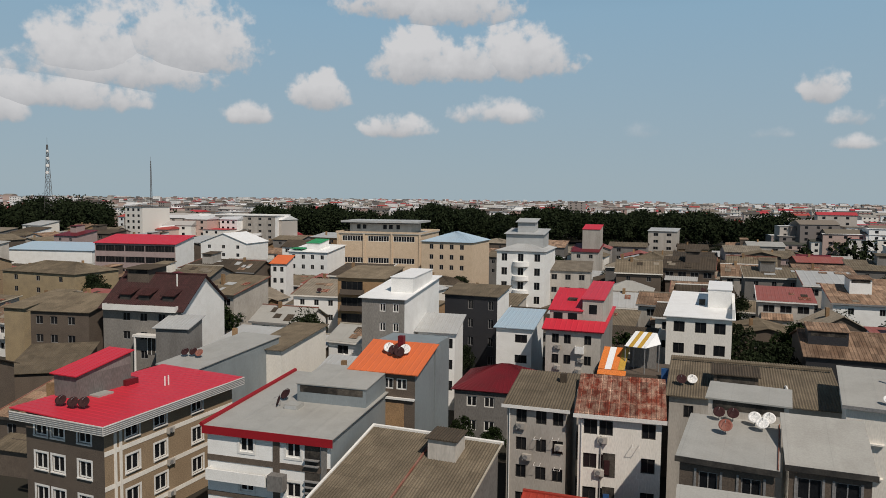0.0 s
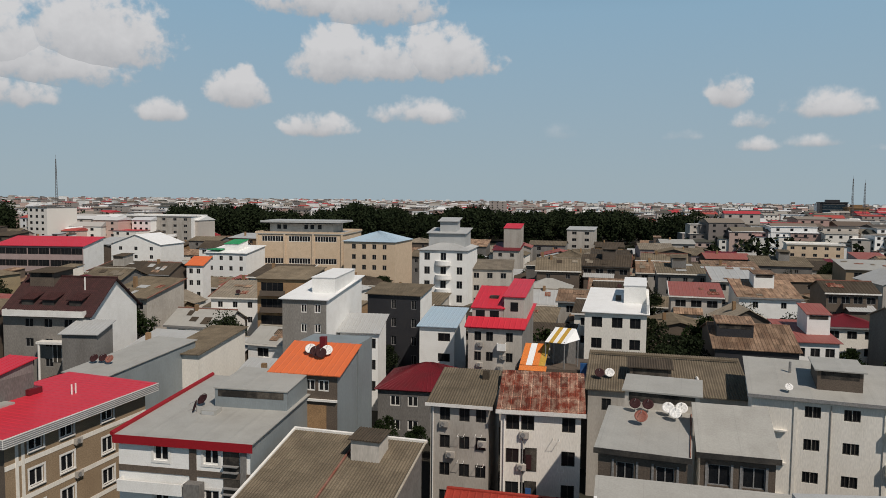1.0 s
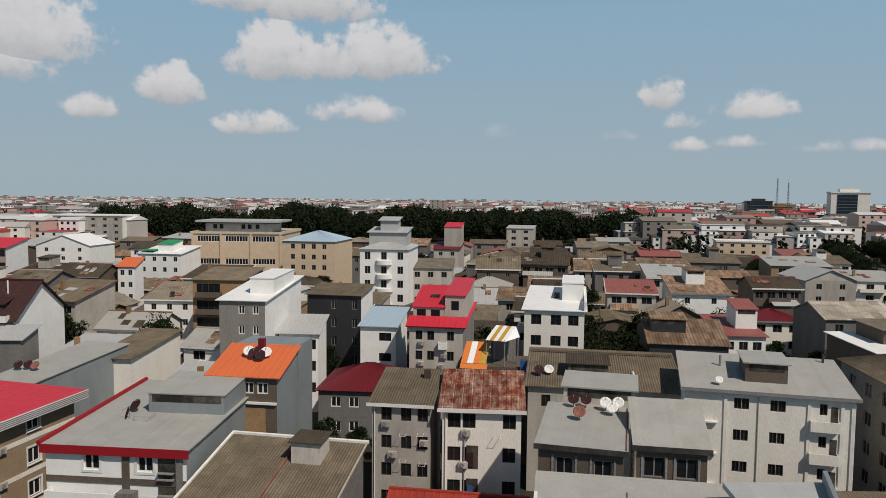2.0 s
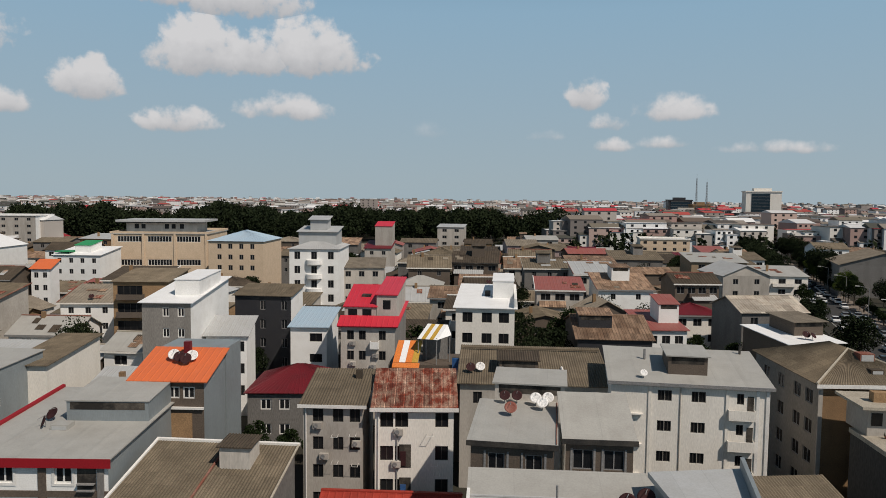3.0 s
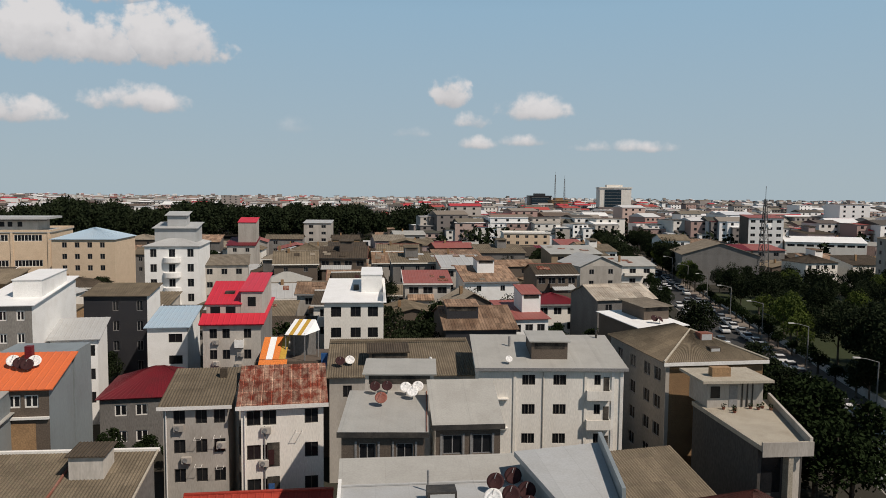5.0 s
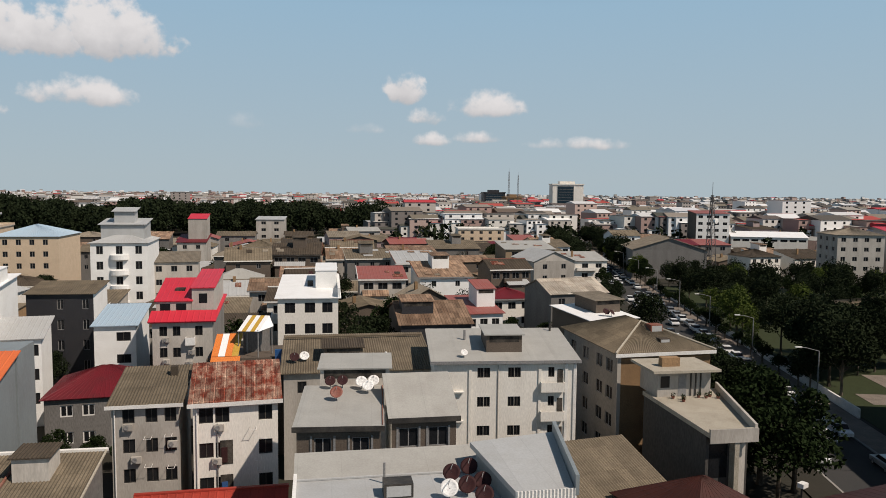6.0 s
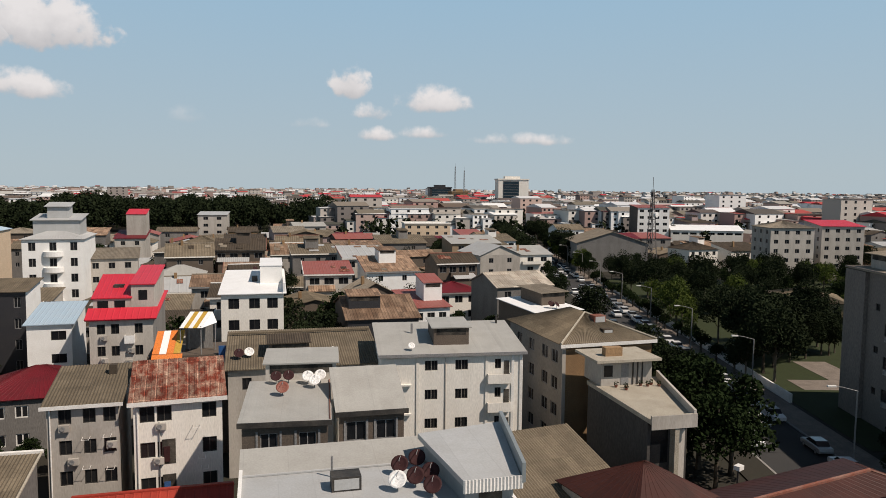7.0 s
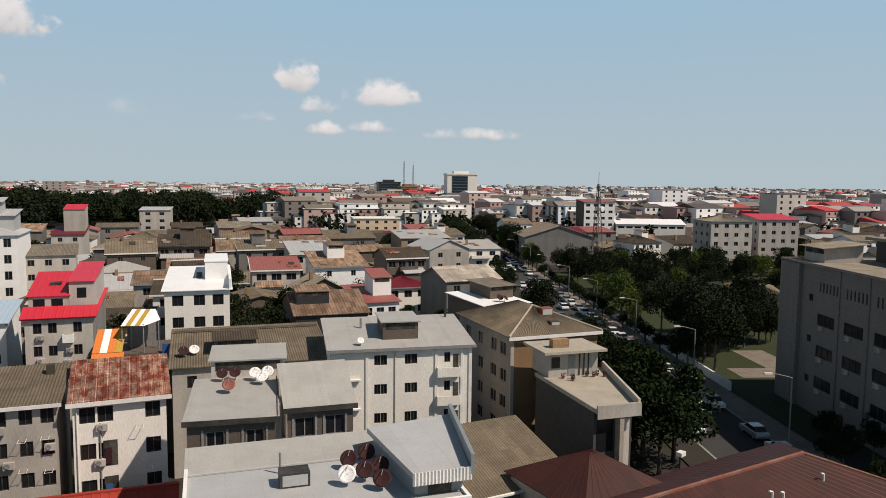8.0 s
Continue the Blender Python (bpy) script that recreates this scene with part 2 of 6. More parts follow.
mat("terracotta_sheet", (0.055, 0.016, 0.011), 0.6, laid=(1.0, 2.5, 0.15, 0.8), grain=0.05, dirt=(0.035, 0.016, 0.012), amount=0.6)
mat("brick_red_sheet", (0.36, 0.045, 0.028), 0.55, laid=(0.9, 3.0, 0.1, 0.8), grain=0.06, dirt=(0.2, 0.035, 0.025), amount=0.5)
mat("stripe_orange", (0.7, 0.2, 0.04), 0.6, amount=0.1)
mat("faded_red", (0.28, 0.085, 0.07), 0.6, grain=0.06, dirt=(0.28, 0.14, 0.12), amount=0.5)
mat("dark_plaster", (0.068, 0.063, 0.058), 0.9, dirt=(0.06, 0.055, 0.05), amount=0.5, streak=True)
mat("patched_sheet", (0.45, 0.40, 0.33), 0.7, laid=(1.6, 2.2, 0.32, 0.7), dirt=(0.19, 0.13, 0.09), amount=0.7, scale=0.4)
mat("glass", (0.010, 0.011, 0.013), 0.22, dirt=(0.03, 0.03, 0.03), amount=0.5, bump=0.02, spec=0.3)
mat("blue_glass", (0.014, 0.028, 0.04), 0.25, dirt=(0.03, 0.05, 0.065), amount=0.5, bump=0.02, spec=0.2)
# near-black for flat panels: the shade inside openings is put into this colour
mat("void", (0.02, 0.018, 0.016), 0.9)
mat("asphalt", (0.042, 0.041, 0.040), 0.95, dirt=(0.06, 0.057, 0.053), amount=0.6, scale=0.15)
# darker than dry soil: shade of the alleys is put into the colour
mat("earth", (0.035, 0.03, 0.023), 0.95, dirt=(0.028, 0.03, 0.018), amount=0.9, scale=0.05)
mat("kerb_stone", (0.259, 0.252, 0.238), 0.9)
# shade under the park trees is put into this dark green
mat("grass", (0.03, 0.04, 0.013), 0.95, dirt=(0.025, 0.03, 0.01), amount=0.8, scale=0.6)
mat("bark", (0.07, 0.055, 0.04), 0.95)
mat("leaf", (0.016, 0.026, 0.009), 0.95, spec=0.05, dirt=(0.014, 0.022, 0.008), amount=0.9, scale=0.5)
mat("leaf_light", (0.075, 0.10, 0.022), 0.95, spec=0.05, dirt=(0.035, 0.05, 0.014), amount=0.8, scale=0.5)
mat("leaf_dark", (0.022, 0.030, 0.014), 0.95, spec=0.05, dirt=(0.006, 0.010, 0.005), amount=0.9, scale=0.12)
mat("dish_white", (0.75, 0.74, 0.72), 0.5, amount=0.2)
mat("dish_rust", (0.032, 0.009, 0.010), 0.8, dirt=(0.055, 0.02, 0.018), amount=0.5, scale=1.5)
mat("dish_salmon", (0.22, 0.065, 0.045), 0.6, amount=0.3)
mat("car_white", (0.78, 0.78, 0.77), 0.25, grain=0.05, spec=0.5, amount=0.1)
mat("car_silver", (0.42, 0.43, 0.44), 0.3, grain=0.05, metal=0.4, spec=0.5, amount=0.1)
mat("car_dark", (0.03, 0.032, 0.036), 0.25, spec=0.5, amount=0.1)
mat("rubber", (0.02, 0.02, 0.02), 0.8)
mat("yellow_paint", (0.504, 0.302, 0.043), 0.5, amount=0.15)
mat("blue_paint", (0.022, 0.086, 0.238), 0.5, amount=0.15)
mat("lattice_steel", (0.115, 0.108, 0.108), 0.6, metal=0.4)
mat("terracotta", (0.20, 0.07, 0.045), 0.85, dirt=(0.30, 0.24, 0.20), amount=0.6)
island_mat("far_wall", [(0.78, 0.76, 0.73), (0.44, 0.40, 0.36), (0.28, 0.25, 0.23), (0.66, 0.63, 0.58), (0.82, 0.81, 0.79), (0.18, 0.16, 0.15), (0.50, 0.37, 0.32), (0.74, 0.73, 0.71), (0.36, 0.25, 0.22)])
island_mat("far_roof", [(0.55, 0.55, 0.55), (0.16, 0.14, 0.11), (0.42, 0.05, 0.06), (0.70, 0.70, 0.69), (0.36, 0.07, 0.06), (0.66, 0.66, 0.66), (0.11, 0.09, 0.08), (0.30, 0.28, 0.25), (0.52, 0.53, 0.55), (0.13, 0.10, 0.08), (0.2, 0.17, 0.14), (0.09, 0.08, 0.07), (0.40, 0.38, 0.36), (0.24, 0.21, 0.18), (0.07, 0.07, 0.06)])


# ---- mesh helpers ----
def mesh_of(name, verts, faces, material, smooth=False):
    me = bpy.data.meshes.new(name)
    me.from_pydata(verts, [], faces)
    me.materials.append(MATS[material])
    if smooth:
        me.shade_smooth()
    me.update()
    return me


def part(name, me, parent, m=None, label=""):
    ob = new(name, me)
    ob.parent = parent
    if m is not None:
        ob.matrix_basis = m
    if label:
        tagged(ob, label)
    return ob


def box(x0, y0, z0, x1, y1, z1, verts=None, faces=None):
    """Adds a box to lists of corners and faces."""
    verts = [] if verts is None else verts
    faces = [] if faces is None else faces
    n = len(verts)
    verts += [(x0, y0, z0), (x1, y0, z0), (x1, y1, z0), (x0, y1, z0), (x0, y0, z1), (x1, y0, z1), (x1, y1, z1), (x0, y1, z1)]
    faces += [tuple(n + i for i in f) for f in ((3, 2, 1, 0), (4, 5, 6, 7), (0, 1, 5, 4), (1, 2, 6, 5), (2, 3, 7, 6), (3, 0, 4, 7))]
    return verts, faces


def box_part(name, b, material, parent, label=""):
    return part(name, mesh_of(name, *box(*b), material), parent, None, label)


def facade(width, high, holes, deep=0.22):
    """A wall in the plane y = 0 from (0, 0, 0), outside at -y, with recessed openings (x0, z0, x1, z1)."""
    xs = sorted({0.0, width, *(round(h[i], 3) for h in holes for i in (0, 2))})
    zs = sorted({0.0, high, *(round(h[i], 3) for h in holes for i in (1, 3))})
    verts, faces, at = [], [], {}

    def v(x, y, z):
        k = (round(x, 3), round(y, 3), round(z, 3))
        if k not in at:
            at[k] = len(verts)
            verts.append(k)
        return at[k]

    for a, b in zip(xs, xs[1:]):
        for c, d in zip(zs, zs[1:]):
            mx, mz = (a + b) / 2, (c + d) / 2
            if not any(h[0] < mx < h[2] and h[1] < mz < h[3] for h in holes):
                faces.append((v(a, 0, c), v(b, 0, c), v(b, 0, d), v(a, 0, d)))
    for x0, z0, x1, z1 in holes:
        faces.append((v(x0, 0, z0), v(x0, 0, z1), v(x0, deep, z1), v(x0, deep, z0)))
        faces.append((v(x1, 0, z1), v(x1, 0, z0), v(x1, deep, z0), v(x1, deep, z1)))
        faces.append((v(x0, 0, z1), v(x1, 0, z1), v(x1, deep, z1), v(x0, deep, z1)))
        faces.append((v(x1, 0, z0), v(x0, 0, z0), v(x0, deep, z0), v(x1, deep, z0)))
    return verts, faces


WINDOWS = {}


def window_meshes(w, h, frame_mat, glass="glass", split=2):
    key = (round(w, 2), round(h, 2), frame_mat, glass, split)
    if key not in WINDOWS:
        t = 0.12 if frame_mat == "trim_white" else 0.07
        cell = (w - t) / split
        v, f = facade(w, h, [(t + cell * i, t, cell * (i + 1), h - t) for i in range(split)], 0.06)
        fr = mesh_of("window", [(x, y - 0.02, z) for x, y, z in v], f, frame_mat)
        pv, pf = box(t * 0.5, 0.02, t * 0.5, w - t * 0.5, 0.045, h - t * 0.5)
        WINDOWS[key] = (fr, mesh_of("pane", pv, pf, glass))
    return WINDOWS[key]


SMALL = {}


def small_window(w, h):
    key = (w, h)
    if key not in SMALL:
        t = 0.07
        v, f = facade(w, h, [(t, t, w / 2 - 0.035, h - t), (w / 2 + 0.035, t, w - t, h - t)], 0.05)
        n = len(f)
        at = {p: k for k, p in enumerate(v)}
        for x0, x1 in ((t, w / 2 - 0.035), (w / 2 + 0.035, w - t)):
            f.append(tuple(at[(round(x, 3), 0.05, round(z, 3))] for x, z in ((x0, t), (x1, t), (x1, h - t), (x0, h - t))))
        me = mesh_of("window", v, f, "trim_grey")
        me.materials.append(MATS["glass"])
        for p in list(me.polygons)[n:]:
            p.material_index = 1
        SMALL[key] = me
    return SMALL[key]


def add_windows(parent, holes, base, frame_mat="trim_white", glass="glass", sill=None, split=2):
    afar = parent.matrix_basis.translation.length > 115
    for x0, z0, x1, z1 in holes:
        if afar and split == 2:
            part("window", small_window(round(x1 - x0, 2), round(z1 - z0, 2)), parent, base @ pose(x0, 0.1, z0))
            continue
        fr, pane = window_meshes(x1 - x0, z1 - z0, frame_mat, glass, split)
        ob = part("window", fr, parent, base @ pose(x0, 0.1, z0))
        part("pane", pane, ob)
        if sill:
            key = ("sill", round(x1 - x0, 2), sill)
            if key not in WINDOWS:
                WINDOWS[key] = mesh_of("sill", *box(-0.1, -0.28, -0.09, x1 - x0 + 0.1, -0.02, 0.0), sill)
            part("sill", WINDOWS[key], ob)


def sheet(p00, p10, p11, p01, material, wave=0.0, pitch=0.2, thick=0.1, rib=False, name="roof"):
    """A roof slope from its eave corners (p00, p10) to its upper corners (p11, p01): corrugated, ribbed or plain, with thickness."""
    a, b, c, d = (Vector(p) for p in (p00, p10, p11, p01))
    nrm = (b - a).cross(d - a).normalized()
    n = max(1, int(round((b - a).length / pitch))) if wave else 1
    prof = []
    for i in range(n):
        if rib:
            prof += [(i / n, 0), ((i + 0.10) / n, wave), ((i + 0.18) / n, wave), ((i + 0.28) / n, 0)]
        elif wave:
            prof += [(i / n, -wave), ((i + 0.25) / n, 0), ((i + 0.5) / n, wave), ((i + 0.75) / n, 0)]
        else:
            prof += [(0, 0)]
    prof += [(1, 0)]
    verts, faces = [], []
    for s, o in prof:
        lo, hi = a.lerp(b, s), d.lerp(c, s)
        verts += [tuple(lo + nrm * o), tuple(hi + nrm * o), tuple(lo - nrm * thick), tuple(hi - nrm * thick)]
    for i in range(len(prof) - 1):
        k = 4 * i
        faces += [(k, k + 4, k + 5, k + 1), (k + 2, k + 3, k + 7, k + 6), (k, k + 2, k + 6, k + 4), (k + 1, k + 5, k + 7, k + 3)]
    k = 4 * (len(prof) - 1)
    faces += [(0, 1, 3, 2), (k, k + 2, k + 3, k + 1)]
    return verts, faces


ROOF_WAVE = {"asbestos": (0.034, 0.25, False), "asbestos_light": (0.034, 0.25, False), "asbestos_dark": (0.034, 0.25, False), "rust_sheet": (0.04, 0.42, True),
             "tan_rust": (0.05, 0.5, True), "maroon_tile": (0.04, 0.3, False), "grey_sheet": (0.014, 2.4, True), "pale_sheet": (0.03, 0.6, True),
             "blue_sheet": (0.035, 0.6, True), "red_sheet": (0.03, 0.7, True), "dark_red_sheet": (0.03, 0.6, True), "orange_sheet": (0.03, 0.7, True),
             "green_sheet": (0.03, 0.6, True), "steel_sheet": (0.012, 1.2, True), "terracotta_sheet": (0.02, 0.9, True), "brick_red_sheet": (0.03, 0.6, True), "faded_red": (0.03, 0.7, True), "patched_sheet": (0.03, 0.5, True)}


def roof_slope(parent, corners, material, thick=0.1, plain=False, label=""):
    wave, pitch, rib = ROOF_WAVE.get(material, (0, 1, False))
    if plain:
        wave = 0
    return part("roof", mesh_of("roof", *sheet(*corners, material, wave, pitch, thick, rib), material), parent, None, label)


def solid(name, outline, y0, y1, material, parent, axis="y"):
    """A polygon in x, z (axis y) or y, z (axis x) pushed through from y0 to y1."""
    n = len(outline)
    put = (lambda p, q: (p[0], q, p[1])) if axis == "y" else (lambda p, q: (q, p[0], p[1]))
    verts = [put(p, y0) for p in outline] + [put(p, y1) for p in outline]
    faces = [tuple(range(n)), tuple(range(2 * n - 1, n - 1, -1))]
    faces += [(i, n + i, n + (i + 1) % n, (i + 1) % n)[::-1] for i in range(n)]
    return part(name, mesh_of(name, verts, faces, material), parent)


def rows_of(width, high, cols, ww, wh, floors, storey=3.0, top=1.5):
    """Openings of a facade: column centres as fractions, window size, floors counted from the top."""
    return [(c * width - ww / 2, high - top - k * storey - wh / 2, c * width + ww / 2, high - top - k * storey + wh / 2)
            for k in range(floors) if high - top - k * storey - wh / 2 > 0.3 for c in cols]


FOOT = []
EVEN = {1: (0.5,), 2: (0.27, 0.73), 3: (0.19, 0.5, 0.81), 4: (0.13, 0.38, 0.62, 0.87), 5: (0.1, 0.3, 0.5, 0.7, 0.9), 6: (0.09, 0.25, 0.42, 0.58, 0.75, 0.91), 8: (0.07, 0.19, 0.31, 0.44, 0.56, 0.69, 0.81, 0.93)}


def house(x, y, ang, w, d, h, label, wall="pale_plaster", roof="mono", top="asbestos", rise=1.5, over=0.4, cols=3, ww=1.3, wh=1.3, floors=3,
          left=0, right=0, frame_mat="trim_dark", side=None, fascia=None, sill=None, plain=False, name="apartment_building", parapet=0.5, storey=3.0, split=2,
          category="building", group="", fascia_h=0.35, drop=1.5, holes_front=None, left_fascia=False):
    """A building from its front left corner: walls with recessed windows, roof slopes with thickness and overhang, gables."""
    ob = new(name)
    ob.matrix_basis = pose(x, y, 0, 0, 0, ang)
    tagged(ob, label, category, group)
    side = side or wall
    FOOT.append((x, y, ang, w, d))
    spec = ((w, pose(0, 0, 0), cols, wall), (d, pose(w, 0, 0, 0, 0, 90), right, side), (w, pose(w, d, 0, 0, 0, 180), 0, side), (d, pose(0, d, 0, 0, 0, -90), left, side))
    for wide, m, n, wm in spec:
        cc = n if isinstance(n, tuple) else EVEN.get(n, ())
        holes = rows_of(wide, h, cc, ww, wh, floors, storey, drop) if cc else []
        if holes_front and wm is wall and m == spec[0][1]:
            holes = list(holes_front)
        part("wall", mesh_of("wall", *facade(wide, h, holes), wm), ob, m)
        add_windows(ob, holes, m, frame_mat, "glass", sill, split)
    o = over
    if roof == "mono":
        s = rise / d
        roof_slope(ob, ((-o, -o, h - o * s + 0.12), (w + o, -o, h - o * s + 0.12), (w + o, d + o, h + rise + o * s + 0.12), (-o, d + o, h + rise + o * s + 0.12)), top, plain=plain)
        for gx in (0, w - 0.22):
            solid("gable", [(0.0, h), (d, h), (d, h + rise)], gx, gx + 0.22, side, ob, "x")
        box_part("wall", (0.23, d - 0.22, h, w - 0.23, d, h + rise - 0.04), side, ob)
    elif roof == "gable":
        s = rise / (d / 2)
        roof_slope(ob, ((-o, -o, h - o * s + 0.12), (w + o, -o, h - o * s + 0.12), (w + o, d / 2, h + rise + 0.12), (-o, d / 2, h + rise + 0.12)), top, plain=plain)
        roof_slope(ob, ((w + o, d + o, h - o * s + 0.12), (-o, d + o, h - o * s + 0.12), (-o, d / 2 + 0.01, h + rise + 0.12), (w + o, d / 2 + 0.01, h + rise + 0.12)), top, plain=plain)
        for gx in (0, w - 0.22):
            solid("gable", [(0.0, h), (d, h), (d / 2, h + rise)], gx, gx + 0.22, side, ob, "x")
        box_part("ridge", (-o, d / 2 - 0.16, h + rise + 0.08, w + o, d / 2 + 0.16, h + rise + 0.2), top, ob)
    elif roof == "gabley":
        s = rise / (w / 2)
        roof_slope(ob, ((-o, d + o, h - o * s + 0.12), (-o, -o, h - o * s + 0.12), (w / 2, -o, h + rise + 0.12), (w / 2, d + o, h + rise + 0.12)), top, plain=plain)
        roof_slope(ob, ((w + o, -o, h - o * s + 0.12), (w + o, d + o, h - o * s + 0.12), (w / 2 + 0.01, d + o, h + rise + 0.12), (w / 2 + 0.01, -o, h + rise + 0.12)), top, plain=plain)
        for gy in (0, d - 0.22):
            solid("gable", [(0.0, h), (w, h), (w / 2, h + rise)], gy, gy + 0.22, side if gy else wall, ob, "y")
    elif roof == "hip":
        e = min(w, d) / 2
        zl, zh = h - o * rise / e + 0.12, h + rise + 0.12
        if w >= d:
            r0, r1 = (e, d / 2, zh), (w - e, d / 2, zh)
            roof_slope(ob, ((-o, -o, zl), (w + o, -o, zl), r1, r0), top, plain=plain)
            roof_slope(ob, ((w + o, d + o, zl), (-o, d + o, zl), r0, r1), top, plain=plain)
            roof_slope(ob, ((w + o, -o, zl), (w + o, d + o, zl), r1, r1), top, plain=plain)
            roof_slope(ob, ((-o, d + o, zl), (-o, -o, zl), r0, r0), top, plain=plain)
        else:
            r0, r1 = (w / 2, e, zh), (w / 2, d - e, zh)
            roof_slope(ob, ((-o, -o, zl), (w + o, -o, zl), r0, r0), top, plain=plain)
            roof_slope(ob, ((w + o, d + o, zl), (-o, d + o, zl), r1, r1), top, plain=plain)
            roof_slope(ob, ((w + o, -o, zl), (w + o, d + o, zl), r1, r0), top, plain=plain)
            roof_slope(ob, ((-o, d + o, zl), (-o, -o, zl), r0, r1), top, plain=plain)
    else:
        box_part("roof", (-o, -o, h + 0.003, w + o, d + o, h + 0.16), top, ob)
        if parapet:
            for b in ((-o, -o, w + o, -o + 0.18), (-o, d + o - 0.18, w + o, d + o), (-o, -o + 0.18, -o + 0.18, d + o - 0.18), (w + o - 0.18, -o + 0.18, w + o, d + o - 0.18)):
                box_part("parapet", (b[0], b[1], h + 0.162, b[2], b[3], h + 0.16 + parapet), side, ob)
    if left_fascia:
        box_part("fascia", (-o - 0.06, -o - 0.03, h - fascia_h, -o - 0.005, d + o, h + 0.1), fascia, ob)
    if fascia:
        box_part("fascia", (-o - 0.03, -o - 0.06, h - fascia_h, w + o + 0.03, -o - 0.005, h + 0.1), fascia, ob)
    return ob


def annex(parent, x0, y0, x1, y1, z0, z1, wall, top, rise=0.5, over=0.25, slit=True, name="stair_house", up="back"):
    """A stair house on a roof: box walls, a sloping roof, a near-black strip under the eave that paints an opening's
    shade.
    """
    a = part(name, mesh_of("wall", *box(x0, y0, z0, x1, y1, z1), wall), parent)
    o = over
    f, b = (0, rise) if up == "back" else (rise, 0)
    roof_slope(a, ((x0 - o, y0 - o, z1 + f + 0.06), (x1 + o, y0 - o, z1 + f + 0.06), (x1 + o, y1 + o, z1 + b + 0.06), (x0 - o, y1 + o, z1 + b + 0.06)), top)
    for gx in (x0, x1 - 0.15):
        solid("gable", [(y0, z1 - 0.05), (y1, z1 - 0.05), (y1, z1 + b - 0.03), (y0, z1 + f - 0.03)], gx + 0.003, gx + 0.153, wall, a, "x")
    if slit:
        box_part("opening", (x0 + 0.3, y0 - 0.02, z1 - 0.75, x1 - 0.3, y0 - 0.003, z1 - 0.12), "void", a)
    return a


# ---- small things ----
def lathe(profile, n=20):
    """Turns a list of (radius, height) about z."""
    verts, faces = [], []
    for r, z in profile:
        verts += [(r * math.cos(2 * math.pi * i / n), r * math.sin(2 * math.pi * i / n), z) for i in range(n)]
    for k in range(len(profile) - 1):
        faces += [(k * n + i, k * n + (i + 1) % n, (k + 1) * n + (i + 1) % n, (k + 1) * n + i) for i in range(n)]
    return verts, faces


def tube(pts, r, n=6, verts=None, faces=None):
    """A thin bar along a line of points."""
    verts = [] if verts is None else verts
    faces = [] if faces is None else faces
    for a, b in zip(pts, pts[1:]):
        a, b = Vector(a), Vector(b)
        q = (b - a).to_track_quat("Z", "Y")
        k = len(verts)
        for p in (a, b):
            verts += [tuple(p + q @ Vector((r * math.cos(2 * math.pi * i / n), r * math.sin(2 * math.pi * i / n), 0))) for i in range(n)]
        faces += [(k + i, k + (i + 1) % n, k + n + (i + 1) % n, k + n + i) for i in range(n)]
        faces += [tuple(range(k + n - 1, k - 1, -1)), tuple(range(k + n, k + 2 * n))]
    return verts, faces


DISH = {}


def dish(x, y, z, size=0.9, material="dish_white", turn=0.0, tilt=48.0):
    """A satellite dish on a short mast: bowl, feed arm, mast."""
    key = (material,)
    if key not in DISH:
        prof = [(0.02, 0.0), (0.2, 0.015), (0.36, 0.055), (0.5, 0.12), (0.5, 0.135), (0.36, 0.075), (0.2, 0.035), (0.02, 0.02)]
        DISH[key] = (mesh_of("bowl", *lathe(prof), material, True), mesh_of("feed_arm", *tube([(0, 0.45, 0.1), (0, 0.12, 0.48), (0, 0.0, 0.5)], 0.022), "trim_grey"),
                     mesh_of("mast", *tube([(0, 0, 0), (0, 0, 0.6)], 0.035), "trim_grey"))
    bowl, arm, mast = DISH[key]
    ob = new("satellite_dish")
    ob.matrix_basis = pose(x, y, z, 0, 0, turn)
    words = {"dish_white": "white satellite dish on a short steel mast", "dish_rust": "dark red rusted satellite dish on a short mast", "dish_salmon": "salmon-coloured satellite dish on a short mast"}
    tagged(ob, words[material], "satellite dish", "satellite dishes")
    part("mast", mast, ob)
    b = part("bowl", bowl, ob, pose(0, -0.06, 0.55, tilt, 0, 0) @ Matrix.Diagonal((size, size, size, 1)))
    part("feed_arm", arm, b)
    return ob


AC = []


def ac_unit(x, y, z, ang):
    """An outdoor air conditioner hung on a wall: case, fan grille, bracket."""
    if not AC:
        v, f = lathe([(0.02, 0.0), (0.19, 0.0), (0.21, 0.03), (0.17, 0.035), (0.02, 0.02)], 14)
        w, g = [], []
        box(-0.36, -0.34, -0.08, -0.32, 0.05, -0.02, w, g)
        box(0.32, -0.34, -0.08, 0.36, 0.05, -0.02, w, g)
        AC.extend((mesh_of("case", *box(-0.4, -0.32, 0, 0.4, -0.02, 0.54), "pale_plaster"), mesh_of("fan_grille", v, f, "trim_grey"), mesh_of("bracket", w, g, "trim_grey")))
    ob = new("air_conditioner")
    ob.matrix_basis = pose(x, y, z, 0, 0, ang)
    tagged(ob, "white outdoor air conditioner hung on a wall", "air conditioner", "air conditioners")
    c = part("case", AC[0], ob)
    part("fan_grille", AC[1], c, pose(-0.1, -0.343, 0.29, 90, 0, 0))
    part("bracket", AC[2], ob)
    return ob


